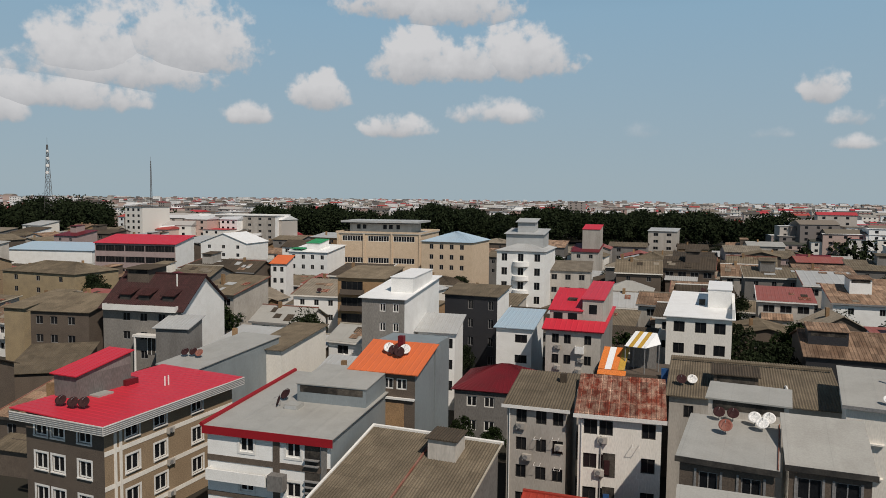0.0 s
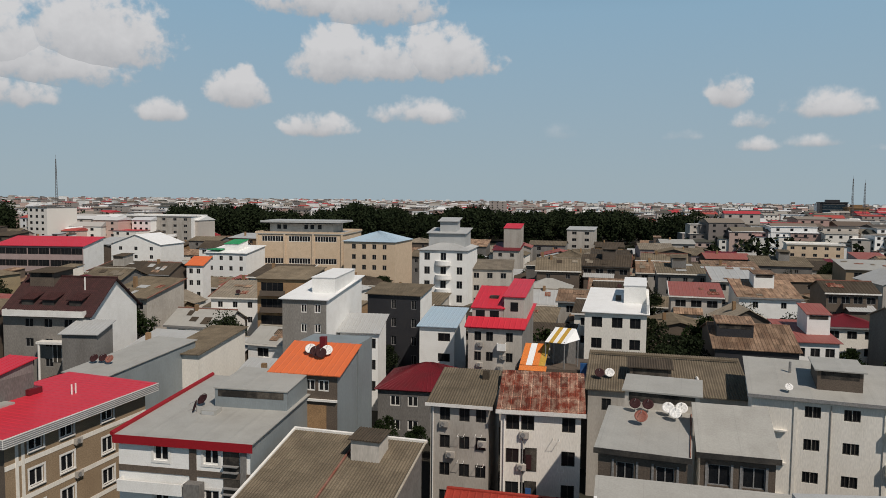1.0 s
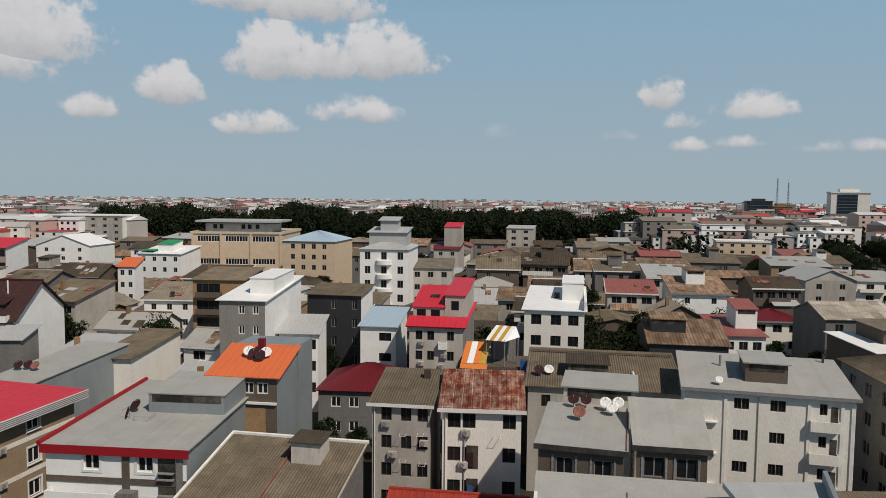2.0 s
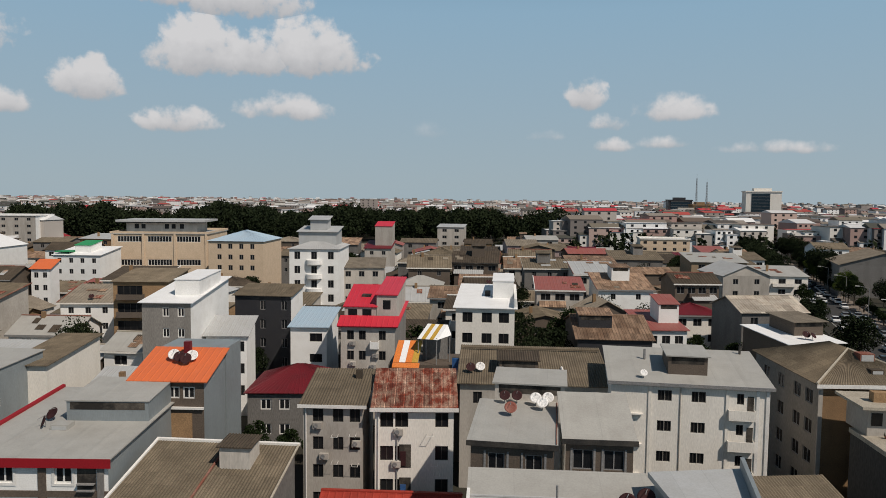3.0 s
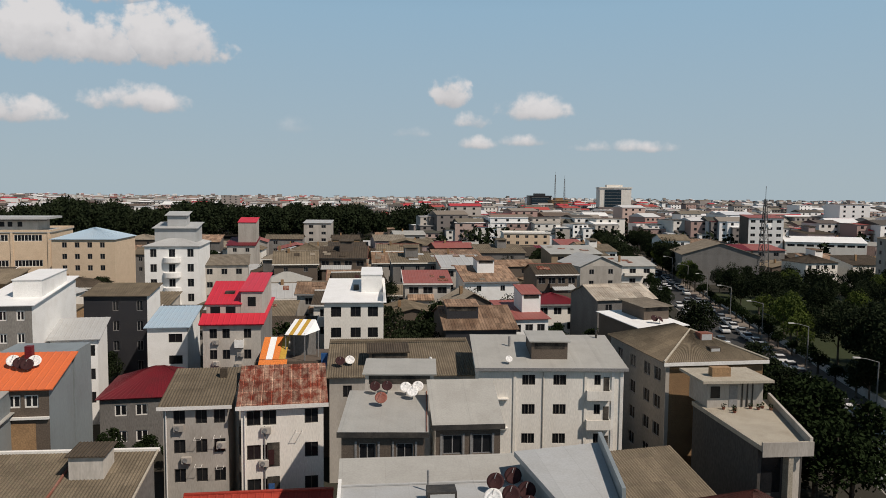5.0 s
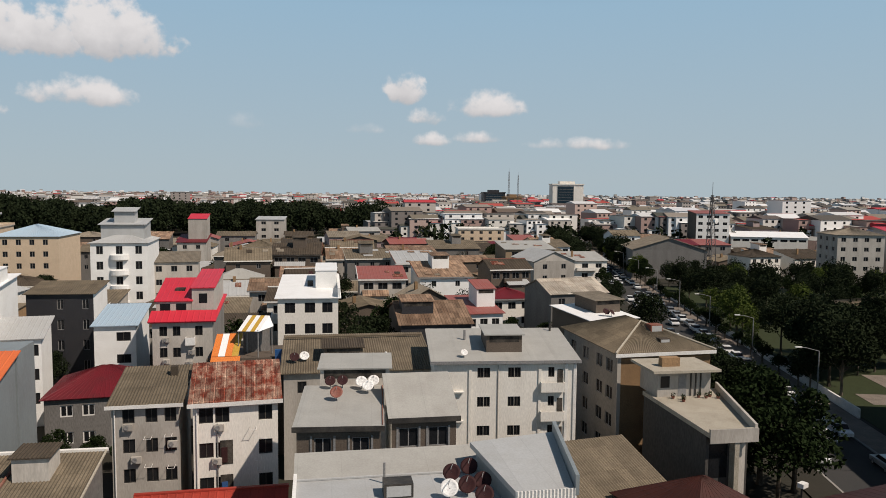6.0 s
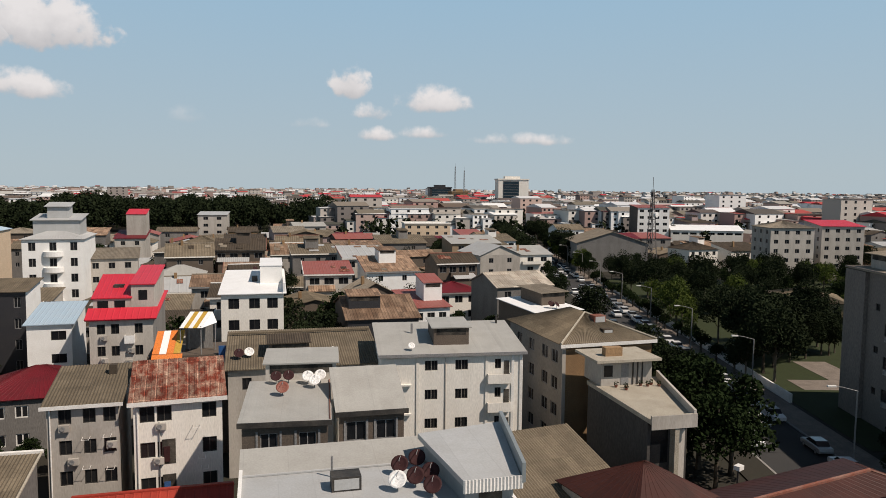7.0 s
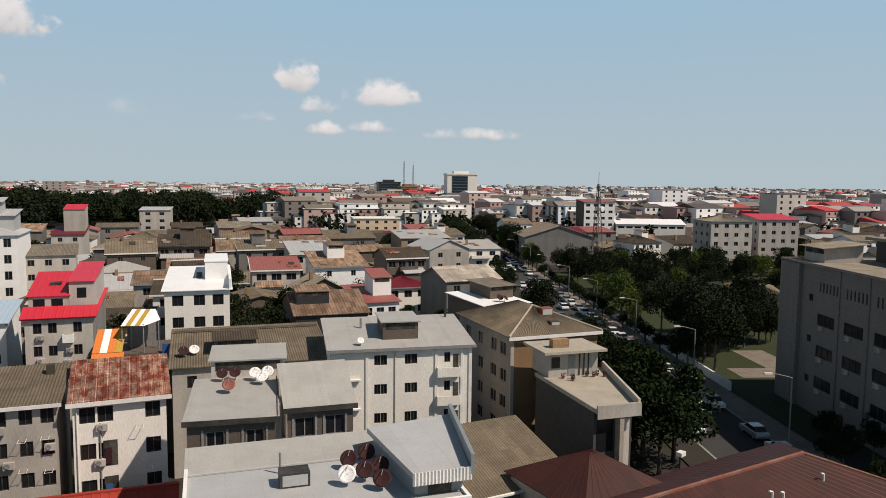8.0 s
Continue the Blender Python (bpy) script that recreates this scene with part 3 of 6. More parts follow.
def balcony(parent, x0, x1, z, deep=1.1, wall="trim_white", rail=True):
    """A balcony slab with a low front and sides."""
    s = part("balcony", mesh_of("balcony", *box(x0, -deep, z, x1, -0.003, z + 0.14), wall), parent)
    if rail:
        v, f = [], []
        for b in ((x0, -deep, x1, -deep + 0.08), (x0, -deep + 0.08, x0 + 0.08, -0.003), (x1 - 0.08, -deep + 0.08, x1, -0.003)):
            box(b[0], b[1], z + 0.143, b[2], b[3], z + 0.95, v, f)
        part("railing", mesh_of("railing", v, f, wall), s)
    return s


def band(parent, w, z, high, material, out=0.035):
    return box_part("band", (-0.01, -out, z, w + 0.01, -0.003, z + high), material, parent)


def pipe(parent, x, z0, z1, material="trim_grey", out=0.09):
    return part("drainpipe", mesh_of("drainpipe", *tube([(x, -out, z0), (x, -out, z1)], 0.055), material), parent)


def clothes_bracket(parent, x, z):
    v, f = [], []
    for dx in (0, 0.55):
        tube([(x + dx, 0, z), (x + dx, -0.75, z - 0.05)], 0.02, 5, v, f)
    tube([(x, -0.7, z - 0.045), (x + 0.55, -0.7, z - 0.045)], 0.015, 5, v, f)
    return part("clothes_bracket", mesh_of("clothes_bracket", v, f, "trim_white"), parent)


def capping(parent, pts, r=0.12, material="trim_white"):
    return part("capping", mesh_of("capping", *tube(pts, r, 5), material), parent)




# ---- the named buildings ----
red_block = house(-43.93, 50.34, 83.1, 16.8, 9.5, 10.3, wall='tan_brick', side='brown_stone', roof='mono', top='red_sheet', rise=0.25, over=0.9, cols=(0.184, 0.384, 0.68), floors=3, ww=1.5, wh=1.5, drop=1.3, storey=3.1, frame_mat='trim_white', sill='trim_white', left=(0.2, 0.42, 0.76), fascia='trim_white', fascia_h=0.7, left_fascia=True, label='brown brick apartment house with a red metal roof and white-framed windows')
grey_block = house(-35.3, 52.6, -1, 11.5, 16, 10.3, wall='white_paint', side='steel_sheet', roof='mono', top='grey_sheet', rise=0.8, over=0.3, cols=(0.33, 0.71), floors=3, ww=1.3, wh=1.3, drop=1.25, storey=3.4, frame_mat='trim_white', fascia='trim_red', fascia_h=0.6, label='white apartment house with a grey metal roof and red eaves')
ridge_house = house(-23.6, 46.7, -6, 11.4, 12.0, 6.8, wall='grey_plaster', side='grey_plaster', roof='mono', top='asbestos', rise=2.6, over=0.3, cols=0, label='low grey house with a brown corrugated cement roof')
orange_house = house(-27.16, 64.96, -3.1, 6.61, 5.49, 13.0, wall='brown_stone', side='steel_sheet', roof='mono', top='orange_sheet', rise=1.60, cols=(0.58, 0.79), floors=1, ww=1.1, wh=1.1, drop=1.1, frame_mat='trim_white', label='narrow apartment house with an orange metal roof and grey sheet side')
house(-21.8, 84.6, 0, 11.0, 10.0, 6.5, wall='grey_plaster', roof='hip', top='dark_red_sheet', rise=2.2, cols=(0.2, 0.4, 0.7), floors=2, frame_mat='trim_white', name='house', label='low brown house with a dark red hipped roof')
corr_flats = house(-11.34, 63.3, -3, 5.3, 7.2, 11.3, wall='pale_plaster', roof='mono', top='asbestos', rise=1.3, cols=(0.25, 0.59, 0.875), floors=4, ww=0.95, wh=1.2, storey=2.55, drop=0.95, fascia='trim_white', fascia_h=0.2, label='pale plaster apartment house with brown corrugated roof')
rust_flats = house(-4.88, 62.4, 0, 6.95, 6.0, 11.3, wall='cream', roof='mono', top='rust_sheet', rise=1.77, cols=(0.15, 0.34, 0.85), floors=4, ww=1.15, wh=1.3, storey=3.0, drop=1.1, fascia='trim_white', fascia_h=0.25, label='cream plaster apartment house with a rusty red sheet roof')
twin_a = house(2.67, 46.17, -9.9, 5.41, 7.55, 14.0, wall='brown_stone', side='white_paint', roof='mono', top='grey_sheet', rise=0.48, over=0.25, cols=(0.31, 0.76), floors=4, ww=1.1, wh=1.35, drop=1.4, frame_mat='trim_grey', fascia='trim_dark', fascia_h=0.25, label='brown apartment house with a grey metal roof')
twin_b = house(8.98, 46.52, -5.4, 4.41, 4.49, 14.0, wall='brown_stone', side='cream', roof='mono', top='grey_sheet', rise=1.69, over=0.25, cols=(0.26, 0.72), floors=4, ww=1.35, wh=1.35, drop=1.35, frame_mat='trim_grey', fascia='trim_dark', fascia_h=0.25, label='brown apartment house with a light grey metal roof')
corr_mid = house(3.0, 72.3, -5, 15.0, 10.0, 11.0, wall='pale_plaster', roof='mono', top='asbestos', rise=1.6, cols=(0.12, 0.3), floors=3, ww=0.9, wh=1.2, label='plaster house with a long brown corrugated roof')
cream_block = house(17.01, 66.47, -10.1, 14.14, 8.83, 12.8, wall='cream', roof='mono', top='grey_sheet', rise=1.32, over=0.35, cols=(0.323, 0.368, 0.537, 0.582, 0.82), floors=4, ww=0.62, wh=1.0, storey=2.9, drop=1.15, fascia='trim_grey', fascia_h=0.2, label='cream plaster apartment house with a grey sheet roof and balconies')
brown_hip = house(36.11, 65.32, -2.3, 10.6, 14.24, 13.0, wall='raw_brick', side='grey_stone', roof='hip', top='asbestos', rise=2.08, cols=0, left=(0.2, 0.45, 0.7, 0.87), floors=4, ww=1.5, wh=1.4, drop=1.7, storey=2.9, frame_mat='trim_grey', label='apartment house with a brown hipped roof and brick side')
dish_house = house(1.65, 31.7, -5, 13.0, 9.0, 13.5, wall='white_paint', roof='flat', top='pale_sheet', over=0.2, parapet=0.15, cols=0, label='white house with a pale metal roof crowded with dishes')
corr_low = house(21.8, 45.6, 4, 9.6, 8.6, 5.8, wall='grey_plaster', roof='mono', top='asbestos', rise=2.2, cols=0, name='house', label='low house with a brown corrugated roof')
SLOTS = [(x + 0.75 * i, 15.8, x + 0.35 + 0.75 * i, 17.0) for x in (8.8, 14.6, 20.4) for i in range(6)]
STRIPS = [(x, z, x + 3.8, z + 1.5) for z in (11.55, 7.55, 3.55) for x in (8.6, 14.4, 20.2, 26.0)]
STAIR_LIGHTS = [(6.4, z, 7.4, z + 0.9) for z in (14.35, 9.05, 3.85)]
big_block = house(82.3, 71.5, -112, 34.0, 22.0, 19.0, wall='block_plaster', roof='flat', top='asbestos_light', over=0.5, parapet=0.12, cols=0, split=3, holes_front=STRIPS + STAIR_LIGHTS + SLOTS, label='large grey-brown apartment block with rows of strip windows')
tin_house = house(21.88, 105.86, -4.5, 10.99, 16.80, 9.0, wall='dark_clad', roof='gable', top='tan_rust', rise=2.23, cols=0, name='house', label='house with a patched rusty sheet roof')
red_small = house(34.2, 113, -1, 6.6, 12.5, 9.0, wall='white_paint', roof='mono', top='faded_red', rise=1.2, cols=3, floors=2, name='house', label='house with a red sheet roof and white stair house')
white_top = house(3.43, 99.48, -5.9, 8.16, 17.41, 14.5, wall='cream', side='white_paint', roof='mono', top='white_roof', rise=1.13, cols=(0.2, 0.53, 0.82), floors=4, ww=1.4, wh=1.4, drop=1.3, storey=2.9, label='beige stone apartment house with a white roof')
red_step = house(-11.72, 92.61, -4.2, 7.05, 13.00, 13.0, wall='pale_plaster', side='grey_plaster', roof='mono', top='red_sheet', rise=1.40, cols=(0.18, 0.4, 0.77), floors=4, ww=0.9, wh=1.2, drop=1.1, storey=2.65, label='pale apartment house with stepped red metal roofs')
house(-20.26, 102.96, -3.0, 5.26, 9.10, 11.0, wall='white_paint', roof='mono', top='blue_sheet', rise=1.36, cols=(0.7,), floors=3, ww=1.8, wh=1.2, plain=False, label='white house with a pale blue metal roof')
white_big = house(-37.09, 92.06, -1.4, 6.27, 15.81, 16.0, wall='grey_stone', side='white_paint', roof='mono', top='white_roof', rise=1.54, cols=(0.49, 0.8), floors=4, ww=0.9, wh=1.2, frame_mat='trim_white', storey=2.7, drop=1.2, label='white apartment house with a grey stone front')
house(-30.23, 96.08, 1.2, 5.41, 5.15, 11.0, wall='white_paint', roof='mono', top='pale_sheet', rise=1.58, cols=(0.85,), floors=3, ww=1, wh=1.4, label='white house with a grey sheet lean-to roof')
house(-31.19, 114.00, -5.8, 9.07, 6.70, 14.0, wall='dark_clad', side='white_paint', roof='mono', top='asbestos', rise=0.94, cols=(0.5, 0.88), floors=4, ww=0.9, wh=1.5, frame_mat='trim_white', label='dark clad apartment house with a brown roof')
balcony_house = house(-53.9, 121.9, 2, 9.2, 11, 15.0, wall='raw_brick', roof='mono', top='asbestos', rise=1.1, cols=(0.3,), floors=5, ww=4.2, wh=1.7, frame_mat='trim_dark', split=4, label='brick apartment house with open balconies')
public_hall = house(-95.12, 214.43, 3.5, 28.03, 26.00, 18.0, wall='beige_brick', roof='flat', top='pale_sheet', over=0.3, parapet=0.6, cols=(0.19, 0.5, 0.8), floors=2, ww=7, wh=1.8, storey=7.0, split=8, frame_mat='trim_white', label='large beige brick public building')
house(-62.6, 202, -4, 15.6, 18, 17.0, wall='beige_brick', roof='hip', top='blue_sheet', rise=2.6, cols=(0.2, 0.4, 0.6, 0.8), floors=3, ww=1.2, wh=1.4, label='beige wing with a light blue metal roof')
ornate = house(-31.93, 161.21, -1.4, 11.08, 16.00, 18.0, wall='white_paint', roof='hip', top='pale_sheet', rise=1.80, cols=(0.16, 0.5, 0.84), floors=5, ww=1.3, wh=1.7, storey=3.2, label='white ornate apartment house with round balconies')
house(-21.71, 169.57, 1.9, 10.32, 9.39, 13.0, wall='pale_plaster', roof='mono', top='asbestos_light', rise=1.47, cols=3, floors=3, label='grey plaster apartment house with flat brown roof')
pink_tower = house(-23.1, 247.0, -6, 9.0, 10.0, 12.0, wall='pale_plaster', side='pale_plaster', roof='mono', top='dark_red_sheet', rise=2, cols=2, floors=3, label='terraced house with red sheet roofs')
house(2.5, 331.6, -8, 12.2, 12.0, 16.0, wall='pale_plaster', roof='mono', top='pale_sheet', rise=1, cols=2, floors=4, ww=2, label='narrow pale apartment tower')
maroon = house(-82.86, 95.42, 3.2, 13.97, 13.04, 12.0, wall='grey_stone', side='white_paint', roof='gable', top='maroon_tile', rise=4.66, over=0.6, cols=(0.3, 0.52, 0.75), floors=3, frame_mat='trim_white', label='villa with a maroon tile roof and white gable')
house(-160.5, 182, 6, 26.5, 11, 15.0, wall='pink_plaster', side='white_paint', roof='mono', top='red_sheet', rise=2, cols=8, ww=3.2, wh=1.8, floors=3, split=3, storey=3.4, name='school_building', label='long pale school building with a red roof')
house(-49.3, 82.6, 0, 4.9, 13.5, 10.0, wall='cream', roof='mono', top='asbestos', rise=1.0, cols=0, name='house', label='cream plaster house with a brown roof')
steel_shed = house(-54.3, 71.1, -8.8, 5.9, 15.2, 10.0, wall='steel_sheet', side='steel_sheet', roof='mono', rise=1.18, top='grey_sheet', over=0.2, parapet=0.15, cols=0, name='shed', label='long shed with grey sheet walls and a pale sheet roof')
house(-69.73, 91.04, 7.0, 5.04, 4.62, 10.0, wall='grey_plaster', roof='mono', top='pale_sheet', rise=1.06, cols=0, name='house', label='house with a pale sheet roof')
house(-95, 93.2, 6, 10.4, 8, 11.0, wall='brown_stone', roof='mono', top='asbestos', rise=1.7, cols=(0.15, 0.4, 0.7), floors=3, name='house', label='dark brick house with a brown corrugated roof')
house(-106.8, 99.2, 1, 4.2, 12, 10.0, wall='ochre_plaster', roof='mono', top='asbestos', rise=1.6, cols=0, name='house', label='ochre house with a brown roof')
house(-227, 213, 8, 34, 14, 9.0, wall='white_paint', roof='mono', top='blue_sheet', rise=2, cols=0, name='shed', label='long shed with a light blue roof')
house(-158.55, 147.22, -4.7, 24.40, 14.00, 10.0, wall='ochre_plaster', roof='hip', top='asbestos', rise=2.20, cols=3, floors=2, name='house', label='ochre house with a brown hipped roof')
green_top = house(-103.72, 198.01, -2.8, 13.02, 12.00, 13.0, wall='white_paint', roof='mono', top='white_roof', rise=1.50, cols=4, floors=4, ww=1.1, label='white apartment house with a white and green roof')
house(-161.3, 237.6, 0, 19.5, 16.0, 12.0, wall='white_paint', side='white_paint', roof='gabley', top='white_roof', rise=3.5, cols=3, floors=3, name='house', label='white gabled house with a steep white roof')
house(-263.6, 345.2, 0, 23.9, 14.0, 15.0, wall='pale_plaster', side='white_paint', roof='mono', top='red_sheet', rise=2, cols=3, floors=4, label='white apartment house with a red roof')
house(-221.5, 339.6, 0, 35.8, 16.0, 19.0, wall='pale_plaster', side='white_paint', roof='flat', top='pale_sheet', cols=6, floors=5, ww=1.8, storey=3.2, label='pale long apartment building')
house(72.71, 177.35, 2.0, 11.87, 15.00, 11.0, wall='pale_plaster', roof='gabley', top='pale_sheet', rise=2.48, cols=2, floors=2, name='house', label='pale house with a light gabled roof')
house(52.2, 119, 4, 11.5, 11, 11.0, wall='grey_plaster', roof='gable', top='patched_sheet', rise=2.0, cols=3, floors=3, name='house', label='house with a large patched pale sheet roof')
flat_white = house(49.48, 97.65, 8.1, 8.33, 11.09, 10.0, wall='brown_stone', roof='mono', top='white_roof', rise=0.65, cols=3, floors=2, name='house', label='house with a flat white roof')
house(127.5, 222, -20, 25, 24, 10, wall='grey_plaster', roof='gabley', top='asbestos_light', rise=4, cols=0, name='warehouse', label='warehouse with a pale gabled roof')
house(213.47, 283.96, -26.9, 32.51, 20.00, 10.0, wall='cream', roof='gable', top='white_roof', rise=2.00, cols=8, ww=3, wh=1, floors=1, split=3, name='sports_hall', label='long sports hall with a white roof')
house(177.01, 184.35, -18.7, 14.26, 14.00, 17.0, wall='pale_plaster', roof='hip', top='asbestos_light', rise=2.00, cols=4, floors=6, ww=1.4, left=3, label='tall pale apartment tower')
house(203.58, 189.08, -22.2, 14.2, 14.00, 17.0, wall='pale_plaster', roof='mono', top='red_sheet', rise=1.50, cols=4, floors=6, ww=1.4, left=3, label='tall pale apartment block with red roof')
house(113.32, 116.32, -38.2, 13.53, 14.02, 6.5, wall='ochre_plaster', roof='hip', top='asbestos', rise=2.00, cols=4, floors=2, name='pavilion', label='low brown school pavilion')
house(199.75, 291.42, -19.9, 14.95, 16.00, 20.3, wall='white_paint', side='brown_stone', roof='mono', top='faded_red', rise=1.00, cols=4, floors=6, ww=2, storey=3.1, label='tall apartment house with a red roof edge')
house(212.22, 356.02, -15.2, 21.94, 16.00, 14.0, wall='blue_sheet', side='white_paint', roof='flat', top='white_roof', cols=5, floors=4, ww=1.6, label='blue and white apartment house')
house(98.0, 336.2, -10, 22.4, 14.0, 11.0, wall='beige_brick', side='cream', roof='flat', top='white_roof', cols=5, floors=2, ww=1.6, label='long beige house with a white roof strip')
house(106.2, 396.4, -8, 13.6, 12.0, 13.0, wall='white_paint', roof='mono', top='white_roof', rise=1, cols=3, floors=4, label='white apartment house with a white roof')
house(-94.61, 170.50, 1.5, 4.35, 4.50, 12.0, wall='white_paint', roof='mono', top='orange_sheet', rise=1.67, cols=2, floors=3, ww=1, label='white house with stepped orange roofs')
house(-84.0, 77.7, 29, 9.0, 12.9, 5.0, wall='brown_stone', roof='mono', top='asbestos', rise=1.4, cols=0, name='house', label='low house with a worn brown corrugated cement roof')
HEIGHTS = (10.3, 10.3, 9.4, 13, 6.5, 11.3, 11.3, 14, 14, 11, 12.8, 13, 13.5, 5.8, 20, 9, 9, 14.5, 13, 11, 16, 11, 14, 15, 18, 17, 18, 13, 12, 16, 12, 15, 10, 10, 10, 11, 10, 9, 10, 13, 12, 15, 19, 11, 11, 10, 10, 10, 17, 17, 6.5, 20.3, 14, 11, 13, 12, 5)

# ---- ground, road and kerbs ----
RX, RY, RA = 58.5, 50.0, 70.2
RU = Vector((math.cos(radians(RA)), math.sin(radians(RA))))
RN = Vector((RU.y, -RU.x))


def road_pt(s, q):
    return RX + RU.x * s + RN.x * q, RY + RU.y * s + RN.y * q


def road_sq(x, y):
    return (x - RX) * RU.x + (y - RY) * RU.y, (x - RX) * RN.x + (y - RY) * RN.y


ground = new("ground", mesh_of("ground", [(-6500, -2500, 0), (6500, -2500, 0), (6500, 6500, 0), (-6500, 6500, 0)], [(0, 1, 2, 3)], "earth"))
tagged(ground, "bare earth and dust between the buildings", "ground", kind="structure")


def strip(name, q0, q1, z0, z1, material, s0=-60, s1=420):
    ob = new(name, mesh_of(name, *box(s0, -q1, z0, s1, -q0, z1), material))
    ob.matrix_basis = pose(RX, RY, 0, 0, 0, RA)
    return ob


tagged(strip("road", -4.3, 4.4, -0.3, 0.02, "asphalt"), "grey worn asphalt street", "road", kind="structure")
tagged(strip("kerb_left", -4.55, -4.303, -0.3, 0.16, "kerb_stone"), "pale concrete kerb along the street", "kerb", kind="structure")
tagged(strip("kerb_right", 4.403, 4.65, -0.3, 0.16, "kerb_stone"), "pale concrete kerb along the street", "kerb", kind="structure")
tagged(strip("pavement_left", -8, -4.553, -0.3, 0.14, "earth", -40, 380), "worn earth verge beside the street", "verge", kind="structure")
tagged(strip("pavement_right", 4.653, 8.6, -0.3, 0.14, "paving", -40, 380), "beige paved footway beside the street", "pavement", kind="structure")
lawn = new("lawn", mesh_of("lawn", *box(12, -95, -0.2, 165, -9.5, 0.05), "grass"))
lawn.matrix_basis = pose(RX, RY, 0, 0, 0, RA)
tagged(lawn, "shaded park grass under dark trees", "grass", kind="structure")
path = new("park_path", mesh_of("park_path", *box(36.5, -25, -0.1, 42, -14, 0.09, *box(42.003, -26, -0.1, 54, -20.5, 0.09)), "paving"))
path.matrix_basis = pose(RX, RY, 0, 0, 0, RA)
tagged(path, "pale concrete court beside a lawn", "pavement", kind="structure")
fence = new("park_wall", mesh_of("park_wall", *box(30, -9.1, 0, 170, -8.8, 1.3), "trim_white"))
fence.matrix_basis = pose(RX, RY, 0, 0, 0, RA)
tagged(fence, "low white wall between park and street", "wall", kind="structure")


# ---- houses that fill the blocks ----
fill = random.Random(7)
FAR_ROWS = 285.0
def put(verts, faces, v, f, m):
    n = len(verts)
    verts += [tuple(m @ Vector(p)) for p in v]
    faces += [tuple(n + i for i in q) for q in f]


def weld(verts, faces):
    at, out = {}, []
    for p in verts:
        at.setdefault(tuple(round(c, 2) for c in p), len(at))
    index = [at[tuple(round(c, 2) for c in p)] for p in verts]
    for f in faces:
        g = list(dict.fromkeys(index[i] for i in f))
        if len(g) > 2:
            out.append(tuple(g))
    return list(at), out


